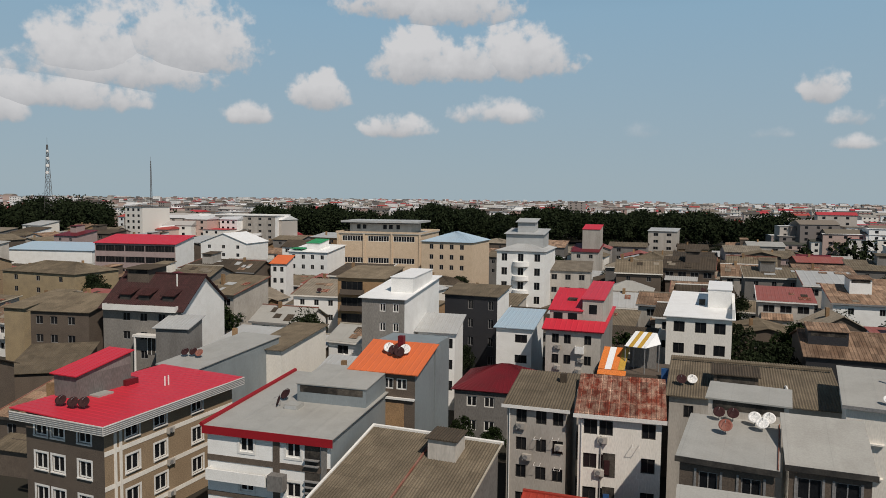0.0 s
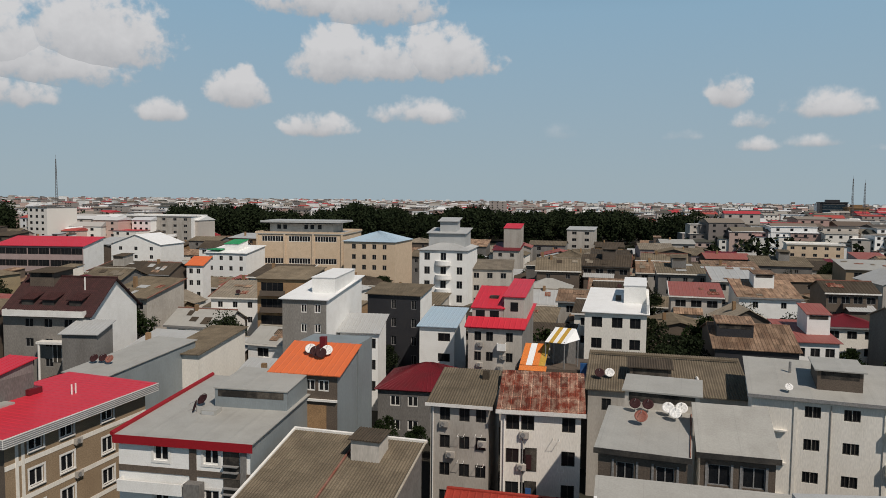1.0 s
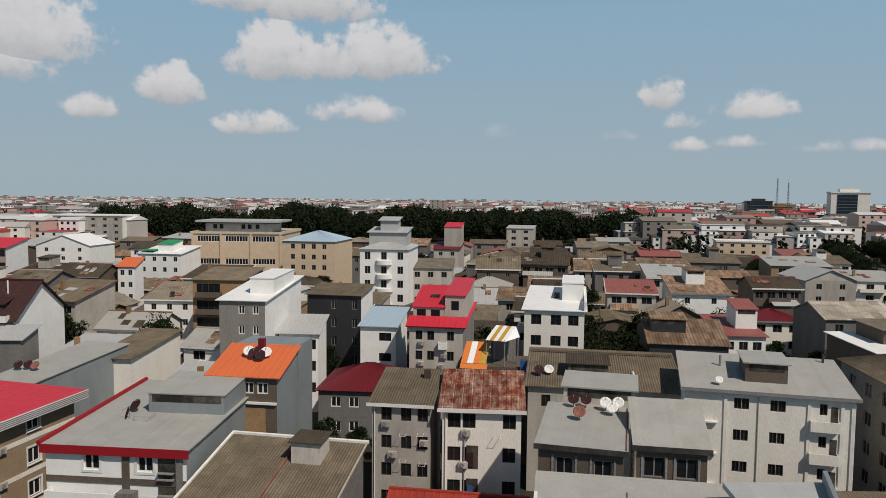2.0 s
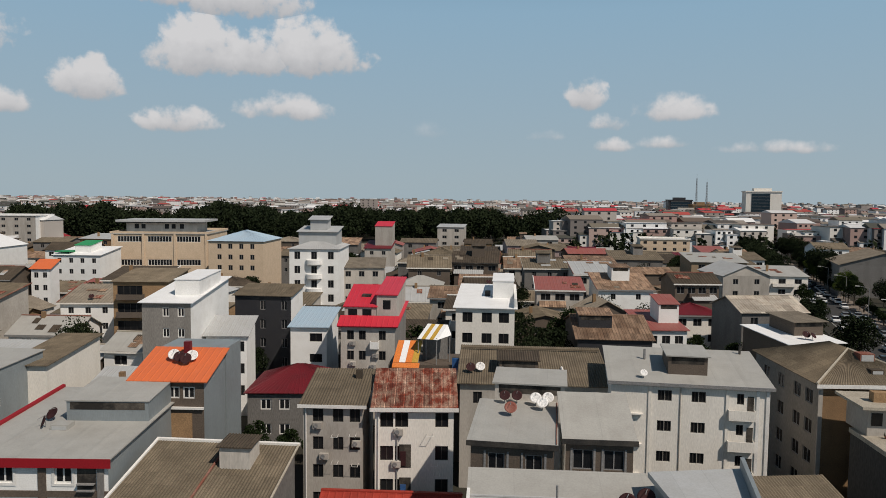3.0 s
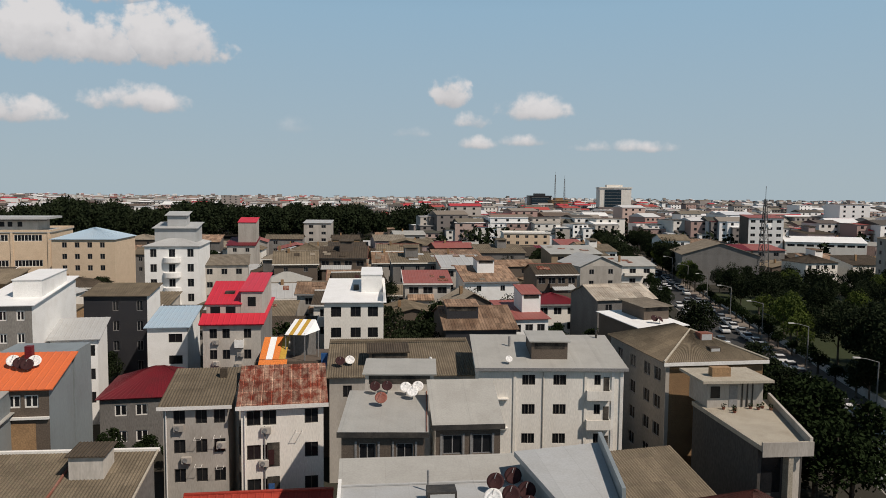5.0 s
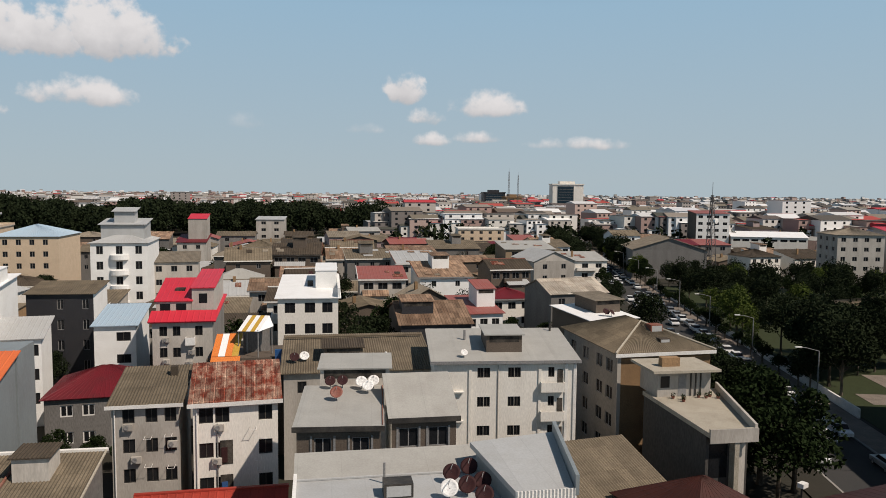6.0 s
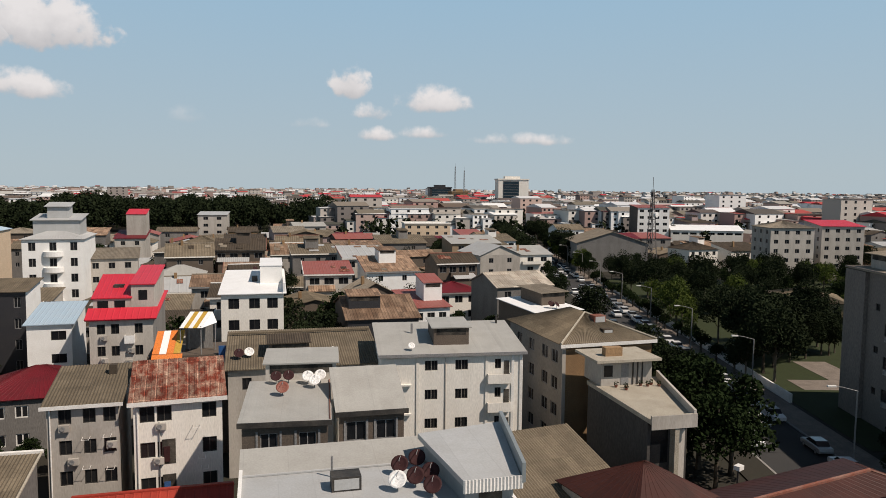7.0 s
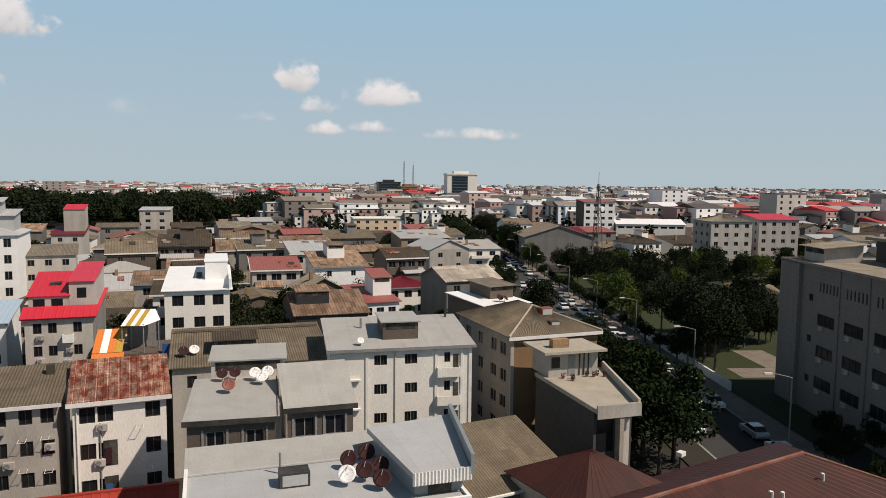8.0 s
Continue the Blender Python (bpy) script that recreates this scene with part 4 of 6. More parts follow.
def small_house(x, y, ang, w, d, h, wall, top, kind, rise, cols, floors, label, right=0):
    ob = new("town_house" if math.hypot(x, y) < FAR_ROWS else "walk_up_block")
    ob.matrix_basis = pose(x, y, 0, 0, 0, ang)
    tagged(ob, label, "house", "houses of the quarter" if math.hypot(x, y) < FAR_ROWS else "houses beyond the quarter")
    V, F = [], []
    ww, wh = fill.choice(((1.3, 1.3), (1.6, 1.4), (1.0, 1.2), (2.0, 1.4)))
    for wide, m, n in ((w, pose(0, 0, 0), cols), (d, pose(w, 0, 0, 0, 0, 90), right), (w, pose(w, d, 0, 0, 0, 180), 0), (d, pose(0, d, 0, 0, 0, -90), right)):
        holes = rows_of(wide, h, EVEN[n], ww, wh, floors) if n else []
        put(V, F, *facade(wide, h, holes), m)
        for x0, z0, x1, z1 in holes:
            part("window", small_window(ww, wh), ob, m @ pose(x0, 0.08, z0))
    R, S, o = [], [], 0.45
    wave, pitch, rib = ROOF_WAVE.get(top, (0, 1, False))
    if math.hypot(x, y) > 150:
        wave, pitch = wave * 1.3, pitch * 2.5
    if kind == "gable":
        s = rise / (d / 2)
        for c in (((-o, -o, h - o * s + 0.1), (w + o, -o, h - o * s + 0.1), (w + o, d / 2, h + rise + 0.1), (-o, d / 2, h + rise + 0.1)),
                  ((w + o, d + o, h - o * s + 0.1), (-o, d + o, h - o * s + 0.1), (-o, d / 2 + 0.01, h + rise + 0.1), (w + o, d / 2 + 0.01, h + rise + 0.1))):
            put(R, S, *sheet(*c, top, wave, pitch, 0.1, rib), Matrix())
        for gx in (0, w):
            n = len(V)
            V += [(gx, 0, h), (gx, d, h), (gx, d / 2, h + rise)]
            F.append((n, n + 1, n + 2) if gx else (n, n + 2, n + 1))
    elif kind == "gabley":
        s = rise / (w / 2)
        for c in (((-o, d + o, h - o * s + 0.1), (-o, -o, h - o * s + 0.1), (w / 2, -o, h + rise + 0.1), (w / 2, d + o, h + rise + 0.1)),
                  ((w + o, -o, h - o * s + 0.1), (w + o, d + o, h - o * s + 0.1), (w / 2 + 0.01, d + o, h + rise + 0.1), (w / 2 + 0.01, -o, h + rise + 0.1))):
            put(R, S, *sheet(*c, top, wave, pitch, 0.1, rib), Matrix())
        for gy in (0, d):
            n = len(V)
            V += [(0, gy, h), (w, gy, h), (w / 2, gy, h + rise)]
            F.append((n, n + 1, n + 2))
    elif kind == "hip":
        e = min(w, d) / 2 * 0.98
        zl, zh = h - o * rise / e + 0.1, h + rise + 0.1
        r0, r1 = ((e, d / 2, zh), (w - e, d / 2, zh)) if w >= d else ((w / 2, e, zh), (w / 2, d - e, zh))
        a, b, c, q = (-o, -o, zl), (w + o, -o, zl), (w + o, d + o, zl), (-o, d + o, zl)
        four = ((a, b, r1, r0), (c, q, r0, r1), (b, c, r1, r1), (q, a, r0, r0)) if w >= d else ((a, b, r0, r0), (c, q, r1, r1), (b, c, r1, r0), (q, a, r0, r1))
        for c4 in four:
            put(R, S, *sheet(*c4, top, wave, pitch, 0.1, rib), Matrix())
    else:
        s = rise / d
        put(R, S, *sheet((-o, -o, h - o * s + 0.1), (w + o, -o, h - o * s + 0.1), (w + o, d + o, h + rise + o * s + 0.1), (-o, d + o, h + rise + o * s + 0.1), top, wave, pitch, 0.1, rib), Matrix())
        n = len(V)
        V += [(0, 0, h), (0, d, h), (0, d, h + rise), (w, 0, h), (w, d, h), (w, d, h + rise)]
        F += [(n, n + 2, n + 1), (n + 3, n + 4, n + 5), (n + 1, n + 2, n + 5, n + 4)]
    part("wall", mesh_of("wall", *weld(V, F), wall), ob)
    part("roof", mesh_of("roof", *weld(R, S), top), ob)
    if math.hypot(x, y) < 230 and kind in ("mono", "gable"):
        patch_rs = random.Random(int(y * 10) + 3)
        slope, run = (rise / d, d) if kind == "mono" else (2 * rise / d, d / 2)
        for pm in patch_rs.sample(("asbestos_light", "asbestos_dark", "tan_rust", "pale_sheet", "rust_sheet"), 2 if patch_rs.random() < 0.6 else 1):
            PV, PF = [], []
            for _ in range(patch_rs.choice((1, 2, 2, 3))):
                pw, pl = patch_rs.uniform(0.9, 2.4), patch_rs.uniform(1.0, 1.9)
                px, py = patch_rs.uniform(0.2, max(0.3, w - pw)), patch_rs.uniform(0.1, max(0.2, run - pl - 0.2))
                za, zb = h + 0.21 + slope * py, h + 0.21 + slope * (py + pl)
                put(PV, PF, *sheet((px, py, za), (px + pw, py, za), (px + pw, py + pl, zb), (px, py + pl, zb), pm, 0.02, 0.3, 0.04), Matrix())
            part("roof_patch", mesh_of("roof_patch", PV, PF, pm), ob)
    if math.hypot(x, y) < 210:
        trim_rs = random.Random(int(x * 10) + 7)
        if kind != "gabley":
            zf = h - o * rise / (d if kind == "mono" else d / 2 if kind == "gable" else min(w, d) / 2)
            box_part("fascia", (-o, -o - 0.05, zf - 0.22, w + o, -o - 0.004, zf + 0.06), trim_rs.choice(("trim_white", "trim_grey", "trim_dark", "cream")), ob)
        if kind == "gable":
            capping(ob, [(-o, d / 2, h + rise + 0.16), (w + o, d / 2, h + rise + 0.16)], 0.13, trim_rs.choice(("concrete", "terracotta", "asbestos_light", "trim_white")))
        elif kind == "mono":
            s1 = rise / d
            for ex in trim_rs.choice(((-o,), (w + o,), (-o, w + o))):
                capping(ob, [(ex, -o, h - o * s1 + 0.14), (ex, d + o, h + rise + o * s1 + 0.14)], 0.1, trim_rs.choice(("concrete", "trim_white", "terracotta")))
    if fill.random() < 0.4 and h > 5 and math.hypot(x, y) < 220:
        lx, lw, lz = w * fill.uniform(0.05, 0.4), w * fill.uniform(0.4, 0.6), h - fill.uniform(2.6, 3.4)
        lt = fill.choice(("asbestos_light", "tan_rust", "pale_sheet", "asbestos"))
        shed = part("lean_to", mesh_of("lean_to", *box(lx, -2.4, 0, lx + lw, -0.005, lz), wall), ob)
        part("lean_to_roof", mesh_of("lean_to_roof", *sheet((lx - 0.3, -2.8, lz + 0.05), (lx + lw + 0.3, -2.8, lz + 0.05), (lx + lw + 0.3, -0.01, lz + 0.9), (lx - 0.3, -0.01, lz + 0.9), lt, 0.03, 0.5, 0.08), lt), shed)
    roll = fill.random()
    if roll < 0.3 and kind == "mono":
        ax, aw = w * fill.uniform(0.1, 0.5), fill.uniform(2.5, 4)
        annex(ob, ax, d * 0.5, min(ax + aw, w), d * 0.9, h + 0.1, h + rise + 1.9, wall, top, 0.4)
    elif roll < 0.5:
        box_part("chimney", (w * 0.3, d * 0.42, h, w * 0.3 + 0.6, d * 0.42 + 0.6, h + rise + 0.9), "raw_brick", ob)
    if fill.random() < 0.28 and math.hypot(x, y) < 190:
        p = ob.matrix_basis @ Vector((w * fill.uniform(0.3, 0.7), d * 0.12, h + 0.15 + rise * (0.12 if kind == "mono" else 0.24)))
        if kind != "gabley":
            dish(*p, 1.0, fill.choice(("dish_white", "dish_rust")), fill.uniform(-40, 40))
    if fill.random() < 0.4 and cols:
        balcony(ob, w * 0.3, w * 0.75, h - 3.0, 1.0, wall)
    return ob


def foot_gap(x, y, rad):
    """Whether a round plot stays clear of the buildings that stand already."""
    for fx, fy, fa, fw, fd in FOOT:
        c, s = math.cos(radians(fa)), math.sin(radians(fa))
        lx, ly = (x - fx) * c + (y - fy) * s, -(x - fx) * s + (y - fy) * c
        if -rad < lx < fw + rad and -rad < ly < fd + rad:
            return False
    return True


NAMED = list(FOOT)
FOOT.append((-27.2, 65.0, -3.1, 6.6, 10.5))


def sight_limit(x, y, reach):
    """The greatest height here that leaves the upper part of the buildings behind in view."""
    d0, a0 = math.hypot(x, y), math.degrees(math.atan2(x, y))
    most = 16.0
    for (fx, fy, fa, fw, fd), fh in zip(NAMED, HEIGHTS):
        c, s = math.cos(radians(fa)), math.sin(radians(fa))
        ex, ey = fx + c * fw, fy + s * fw
        a1, a2 = sorted((math.degrees(math.atan2(fx, fy)), math.degrees(math.atan2(ex, ey))))
        d1 = math.hypot((fx + ex) / 2, (fy + ey) / 2)
        pad = math.degrees(reach / d0)
        if d1 > d0 and a1 - pad < a0 < a2 + pad:
            most = min(most, 30 + d0 * (fh * SEEN - 30) / d1)
    return most


SEEN = 0.42
# wall mix leans dark: shade from eaves is put into the choice of colours
FILL_WALL = ["pale_plaster"] * 5 + ["grey_plaster"] * 5 + ["cream"] * 3 + ["white_paint"] * 3 + ["brown_stone"] * 5 + ["ochre_plaster", "tan_brick", "raw_brick", "raw_brick"]
FAR_WALL = ["white_paint"] * 3 + ["cream"] * 3 + ["pale_plaster"] * 4 + ["pink_plaster"] * 2 + ["brown_stone"] * 3 + ["raw_brick"] * 2 + ["grey_plaster"] * 3
FILL_TOP = ["asbestos"] * 9 + ["asbestos_light"] * 4 + ["asbestos_dark"] * 10 + ["grey_sheet"] * 3 + ["pale_sheet"] * 3 + ["dark_red_sheet"] * 2 + ["tan_rust"] * 4 + ["faded_red", "faded_red"]
WORDS = {"asbestos": "a brown corrugated roof", "asbestos_light": "a pale corrugated roof", "asbestos_dark": "a dark corrugated roof", "grey_sheet": "a grey sheet roof", "pale_sheet": "a pale sheet roof",
         "white_roof": "a white roof", "faded_red": "a faded red sheet roof", "dark_red_sheet": "a dark red roof", "tan_rust": "a rusty tan sheet roof"}
WALLS = {"pale_plaster": "pale plaster", "grey_plaster": "grey plaster", "brown_stone": "brown stone", "cream": "cream plaster", "white_paint": "white painted", "ochre_plaster": "ochre plaster", "tan_brick": "tan brick", "pink_plaster": "pink plaster", "raw_brick": "bare brick"}
count = 0
row = 0
yy = 62.0
while yy < 455:
    cell = 13.5 if yy < 200 else 17.0
    xx = -1.25 * yy - 20 + (row % 2) * 5
    while xx < 1.6 * yy + 40:
        px, py = xx + fill.uniform(-1.5, 1.5), yy + fill.uniform(-1.5, 1.5)
        w, d = fill.uniform(8.5, 12.5) * cell / 13.5, fill.uniform(8.5, 11.5) * cell / 13.5
        far = math.hypot(px, py)
        s, q = road_sq(px, py)
        clear = not (-13 < q < 9) and not (-36 < q < 0 and 50 < s < 150) and not (q > -20 and s < 60 and q < 0) and not (0 <= q < 105 and s < 175) and far > 70 and not (far > 455 and math.degrees(math.atan2(px, py)) < 10)
        cx, cy = px + w / 2, py + d / 2
        if clear and foot_gap(cx, cy, min(w, d) * 0.52):
            lim = sight_limit(cx, cy, w / 2)
            h = fill.choice((5.0, 6.5, 8.0, 9.5, 11.0, 12.5)) if far < 330 else fill.choice((6.5, 8.0, 9.5, 11.0, 12.5))
            kind = fill.choice(("mono", "gable", "gable", "gabley", "hip", "mono"))
            rise = fill.uniform(1.2, 2.4)
            walls = FILL_WALL if far < 250 else FAR_WALL
            if h + rise > lim:
                h = lim - rise
            if h > 2.8 and count < 400:
                wall, top = fill.choice(walls), fill.choice(FILL_TOP)
                cols = fill.choice((2, 3, 3, 4)) if far < 280 else 2
                small_house(px, py, fill.uniform(-9, 3), w, d, h, wall, top, kind, rise, cols, 2, WALLS[wall] + " town house with " + WORDS[top], 2 if far < 150 and fill.random() < 0.5 else 0)
                count += 1
        xx += cell + fill.uniform(-0.5, 2.0)
    yy += cell + 1.0
    row += 1

# ---- trees ----
wood = np.random.RandomState(5)


def leaves(centre, radii, n, size, rs):
    """Corners and faces of loose leaf clumps in an uneven crown."""
    u = rs.normal(size=(n, 3))
    u /= np.linalg.norm(u, axis=1)[:, None]
    r = rs.uniform(0.45, 1.0, n) ** 0.5 * (1 + 0.22 * np.sin(u[:, 0] * 5 + rs.uniform(0, 6)) * np.cos(u[:, 2] * 4 + rs.uniform(0, 6)))
    c = np.asarray(centre) + u * r[:, None] * np.asarray(radii)
    a = rs.normal(size=(n, 3))
    a /= np.linalg.norm(a, axis=1)[:, None]
    b = np.cross(a, rs.normal(size=(n, 3)))
    b /= np.linalg.norm(b, axis=1)[:, None] + 1e-9
    sz = size * rs.uniform(0.55, 1.25, n)[:, None]
    quad = np.stack([c - a * sz, c + b * sz * 0.6, c + a * sz, c - b * sz * 0.6], 1)
    return quad.reshape(-1, 3)


def quads(v, n0=0):
    return [(n0 + 4 * i, n0 + 4 * i + 1, n0 + 4 * i + 2, n0 + 4 * i + 3) for i in range(len(v) // 4)]


def make_tree(high, spread, material, label, n=2600, size=0.3, seed=1, slim=False):
    rs = np.random.RandomState(seed)
    ob = new("tree")
    v, f = [], []
    prof = [(0.3, 0), (0.22, 0.6), (0.18, high * 0.35), (0.06, high * 0.85)]
    v, f = lathe(prof, 8)
    limbs = []
    for i in range(7):
        a = i * 2.4 + rs.uniform(0, 0.6)
        z0 = high * rs.uniform(0.25, 0.5)
        end = (math.cos(a) * spread * 0.6, math.sin(a) * spread * 0.6, z0 + high * rs.uniform(0.15, 0.35))
        tube([(0, 0, z0), end], 0.07, 5, v, f)
        limbs.append(end)
    part("trunk", mesh_of("trunk", v, f, "bark"), ob)
    blobs = [((0, 0, high * 0.72), (spread * 0.62, spread * 0.62, high * 0.3))]
    blobs += [(e, (spread * 0.48, spread * 0.48, high * 0.17)) for e in limbs]
    blobs += [((rs.uniform(-0.4, 0.4) * spread, rs.uniform(-0.4, 0.4) * spread, high * rs.uniform(0.6, 0.88)), (spread * 0.34, spread * 0.34, high * 0.13)) for _ in range(6)]
    lv = np.concatenate([leaves(c, r, int(1.8 * n) // len(blobs), size * 0.74, rs) for c, r in blobs])
    part("crown", mesh_of("crown", lv.tolist(), quads(lv), material), ob)
    tagged(ob, label, "tree", "street and park trees")
    return ob


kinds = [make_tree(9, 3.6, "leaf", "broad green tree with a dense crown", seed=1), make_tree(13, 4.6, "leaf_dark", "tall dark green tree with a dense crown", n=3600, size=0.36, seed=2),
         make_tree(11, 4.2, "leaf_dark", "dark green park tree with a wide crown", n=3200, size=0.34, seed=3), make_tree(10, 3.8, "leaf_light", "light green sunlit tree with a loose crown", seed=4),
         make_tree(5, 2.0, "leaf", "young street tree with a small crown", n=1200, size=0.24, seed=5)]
used = set()


def plant(k, x, y, s=1.0, turn=0.0):
    m = pose(x, y, 0, 0, 0, turn) @ Matrix.Diagonal((s, s, s, 1))
    if k not in used:
        used.add(k)
        kinds[k].matrix_basis = m
    else:
        ob = copy_thing(kinds[k], Matrix())
        ob.matrix_basis = m


tr = random.Random(3)
for i in range(38):  # along the street
    x, y = road_pt(-4 + i * 7 + tr.uniform(-1, 1), 6.9 + tr.uniform(-0.4, 0.4))
    if (not 9 < i < 13 or tr.random() < 0.7) and not 2 <= i <= 6:
        plant(4 if i < 24 else tr.choice((0, 4, 3)), x, y, tr.uniform(0.6, 0.95), tr.uniform(0, 360))
for i in range(9):  # the other kerb
    x, y = road_pt(120 + i * 9 + tr.uniform(-3, 3), -7.6 + tr.uniform(-0.5, 0.5))
    plant(tr.choice((4, 0, 4)), x, y, tr.uniform(0.6, 0.9), tr.uniform(0, 360))
for i in range(40):  # dark trees where the street narrows
    x, y = road_pt(205 + i * 4 + tr.uniform(-2, 2), tr.choice((-9.5, -12, 9, -10.5)) + tr.uniform(-1, 1))
    if foot_gap(x, y, 1.0):
        plant(tr.choice((1, 2, 2)), x, y, tr.uniform(0.7, 1.0), tr.uniform(0, 360))
for i in range(26):  # far end of the street
    x, y = road_pt(195 + i * 6, tr.choice((-8, 8, 9, 12, -11)) + tr.uniform(-2, 2))
    plant(tr.choice((0, 1, 2)), x, y, tr.uniform(0.8, 1.1), tr.uniform(0, 360))
for s0 in range(26, 170, 9):  # the park
    for q0 in range(15, 92, 9):
        if s0 < 46 and q0 < 36:
            continue
        x, y = road_pt(s0 + tr.uniform(-3, 3), q0 + tr.uniform(-3, 3))
        if foot_gap(x, y, 2.0):
            low = 0.65 if 50 < s0 < 86 and 12 < q0 < 45 else 1.0
            if not (100 < math.hypot(x, y) < 165 and 40.5 < math.degrees(math.atan2(x, y)) < 49):
                plant(tr.choice((1, 2, 2, 1, 0, 3)), x, y, low * tr.uniform(0.6, 0.95), tr.uniform(0, 360))
for x, y, k, s in ((96, 125, 3, 1.1), (99, 131, 3, 0.95), (92, 118, 3, 0.8), (49.5, 60, 0, 1.25), (53, 66, 0, 1.15), (47.5, 55, 0, 1.05), (57, 72, 0, 1.0), (61, 80, 0, 0.9), (46, 64, 2, 0.8), (51, 72, 2, 0.8), (51.5, 57.5, 0, 1.15), (55, 69, 0, 1.1), (58.5, 77, 2, 0.8), (45, 59, 2, 0.75), (62, 85, 2, 0.75), (66, 94, 2, 0.75), (66, 49, 2, 0.45), (72, 50, 0, 0.45),
                   (-20, 81, 0, 0.45), (-16, 80, 0, 0.4), (-13, 79, 4, 0.7), (34, 122, 0, 0.7), (49, 112, 0, 0.8), (45, 120, 0, 0.75), (-44, 150, 0, 0.8), (-36, 152, 4, 1.0)):
    plant(k, x, y, s, tr.uniform(0, 360))


for s0, q0, k, size in ((41, 11.6, 1, 0.95), (46, 12.0, 2, 1.1), (51, 12.5, 1, 1.05), (53, 17, 2, 1.1), (57, 13, 1, 1.0), (58, 20, 1, 0.9), (63, 16, 2, 1.0), (64, 23, 2, 0.8), (68, 13, 1, 0.9), (59.9, 22.8, 1, 0.8), (66.1, 30.8, 2, 0.85), (50.5, 15.7, 2, 0.8), (59.1, 17.6, 1, 0.9), (77.2, 34.1, 1, 0.9), (43.2, 8.1, 2, 0.7), (58.9, 29.2, 2, 0.6), (49.8, 15.3, 1, 0.62), (53.8, 19.9, 2, 0.7), (56.3, 23.8, 1, 0.7), (59.0, 27.9, 2, 0.72), (60.8, 31.2, 1, 0.6), (59.1, 17.1, 0, 0.8), (69.0, 19.6, 3, 0.75), (9, 10.2, 2, 0.36), (8, 15.5, 2, 0.4)):
    plant(k, *road_pt(s0, q0), size, tr.uniform(0, 360))
grown = 0
while grown < 150:  # garden trees between the town houses
    far, a = tr.uniform(95, 380), radians(tr.uniform(-42, 50))
    x, y = far * math.sin(a), far * math.cos(a)
    s0, q0 = road_sq(x, y)
    grown += 1
    if foot_gap(x, y, 0.8) and not -9 < q0 < 105:
        tall = min(sight_limit(x, y, 2.5), 10.0)
        if tall > 4:
            k = tr.choice((0, 2, 2, 1))
            plant(k, x, y, tall / (9, 13, 11)[k], tr.uniform(0, 360))


def woodland(name, plots, material, label, size=1.1, per=150):
    vs = []
    for x, y, h in plots:
        sp = h * wood.uniform(0.2, 0.32)
        vs.append(leaves((x, y, h * 0.6), (sp, sp, h * 0.42), per, size, wood))
    v = np.concatenate(vs)
    return tagged(new(name, mesh_of(name, v.tolist(), quads(v), material)), label, "woods", kind="stuff")


plots = []
for _ in range(2100):
    a, far = wood.uniform(-52, 14), wood.uniform(462, 640)
    keep = 1.0 if a < -40.5 or a > -30 else 0.08
    if a > 5:
        keep = 0.5
    if wood.rand() < keep:
        near_left = a < -40.5
        far = far + 25.0 * noise.noise((a * 0.5, 8.2, 0))
        plots.append((far * math.sin(radians(a)), far * math.cos(radians(a)), wood.uniform(13, 21.5) + (4 if near_left else 0) + 7.0 * noise.noise((a * 0.22, 3.1, 0)) + 4.0 * noise.noise((a * 0.9, 1.7, 0))))
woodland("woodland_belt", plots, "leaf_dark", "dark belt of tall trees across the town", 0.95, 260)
plots = []
for _ in range(1300):
    a, far = wood.uniform(8, 62), wood.uniform(330, 1900)
    plots.append((far * math.sin(radians(a)), far * math.cos(radians(a)), wood.uniform(7, 14)))
for _ in range(500):
    a, far = wood.uniform(-52, 10), wood.uniform(600, 1900)
    plots.append((far * math.sin(radians(a)), far * math.cos(radians(a)), wood.uniform(7, 13)))
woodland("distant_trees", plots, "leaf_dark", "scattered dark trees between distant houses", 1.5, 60)

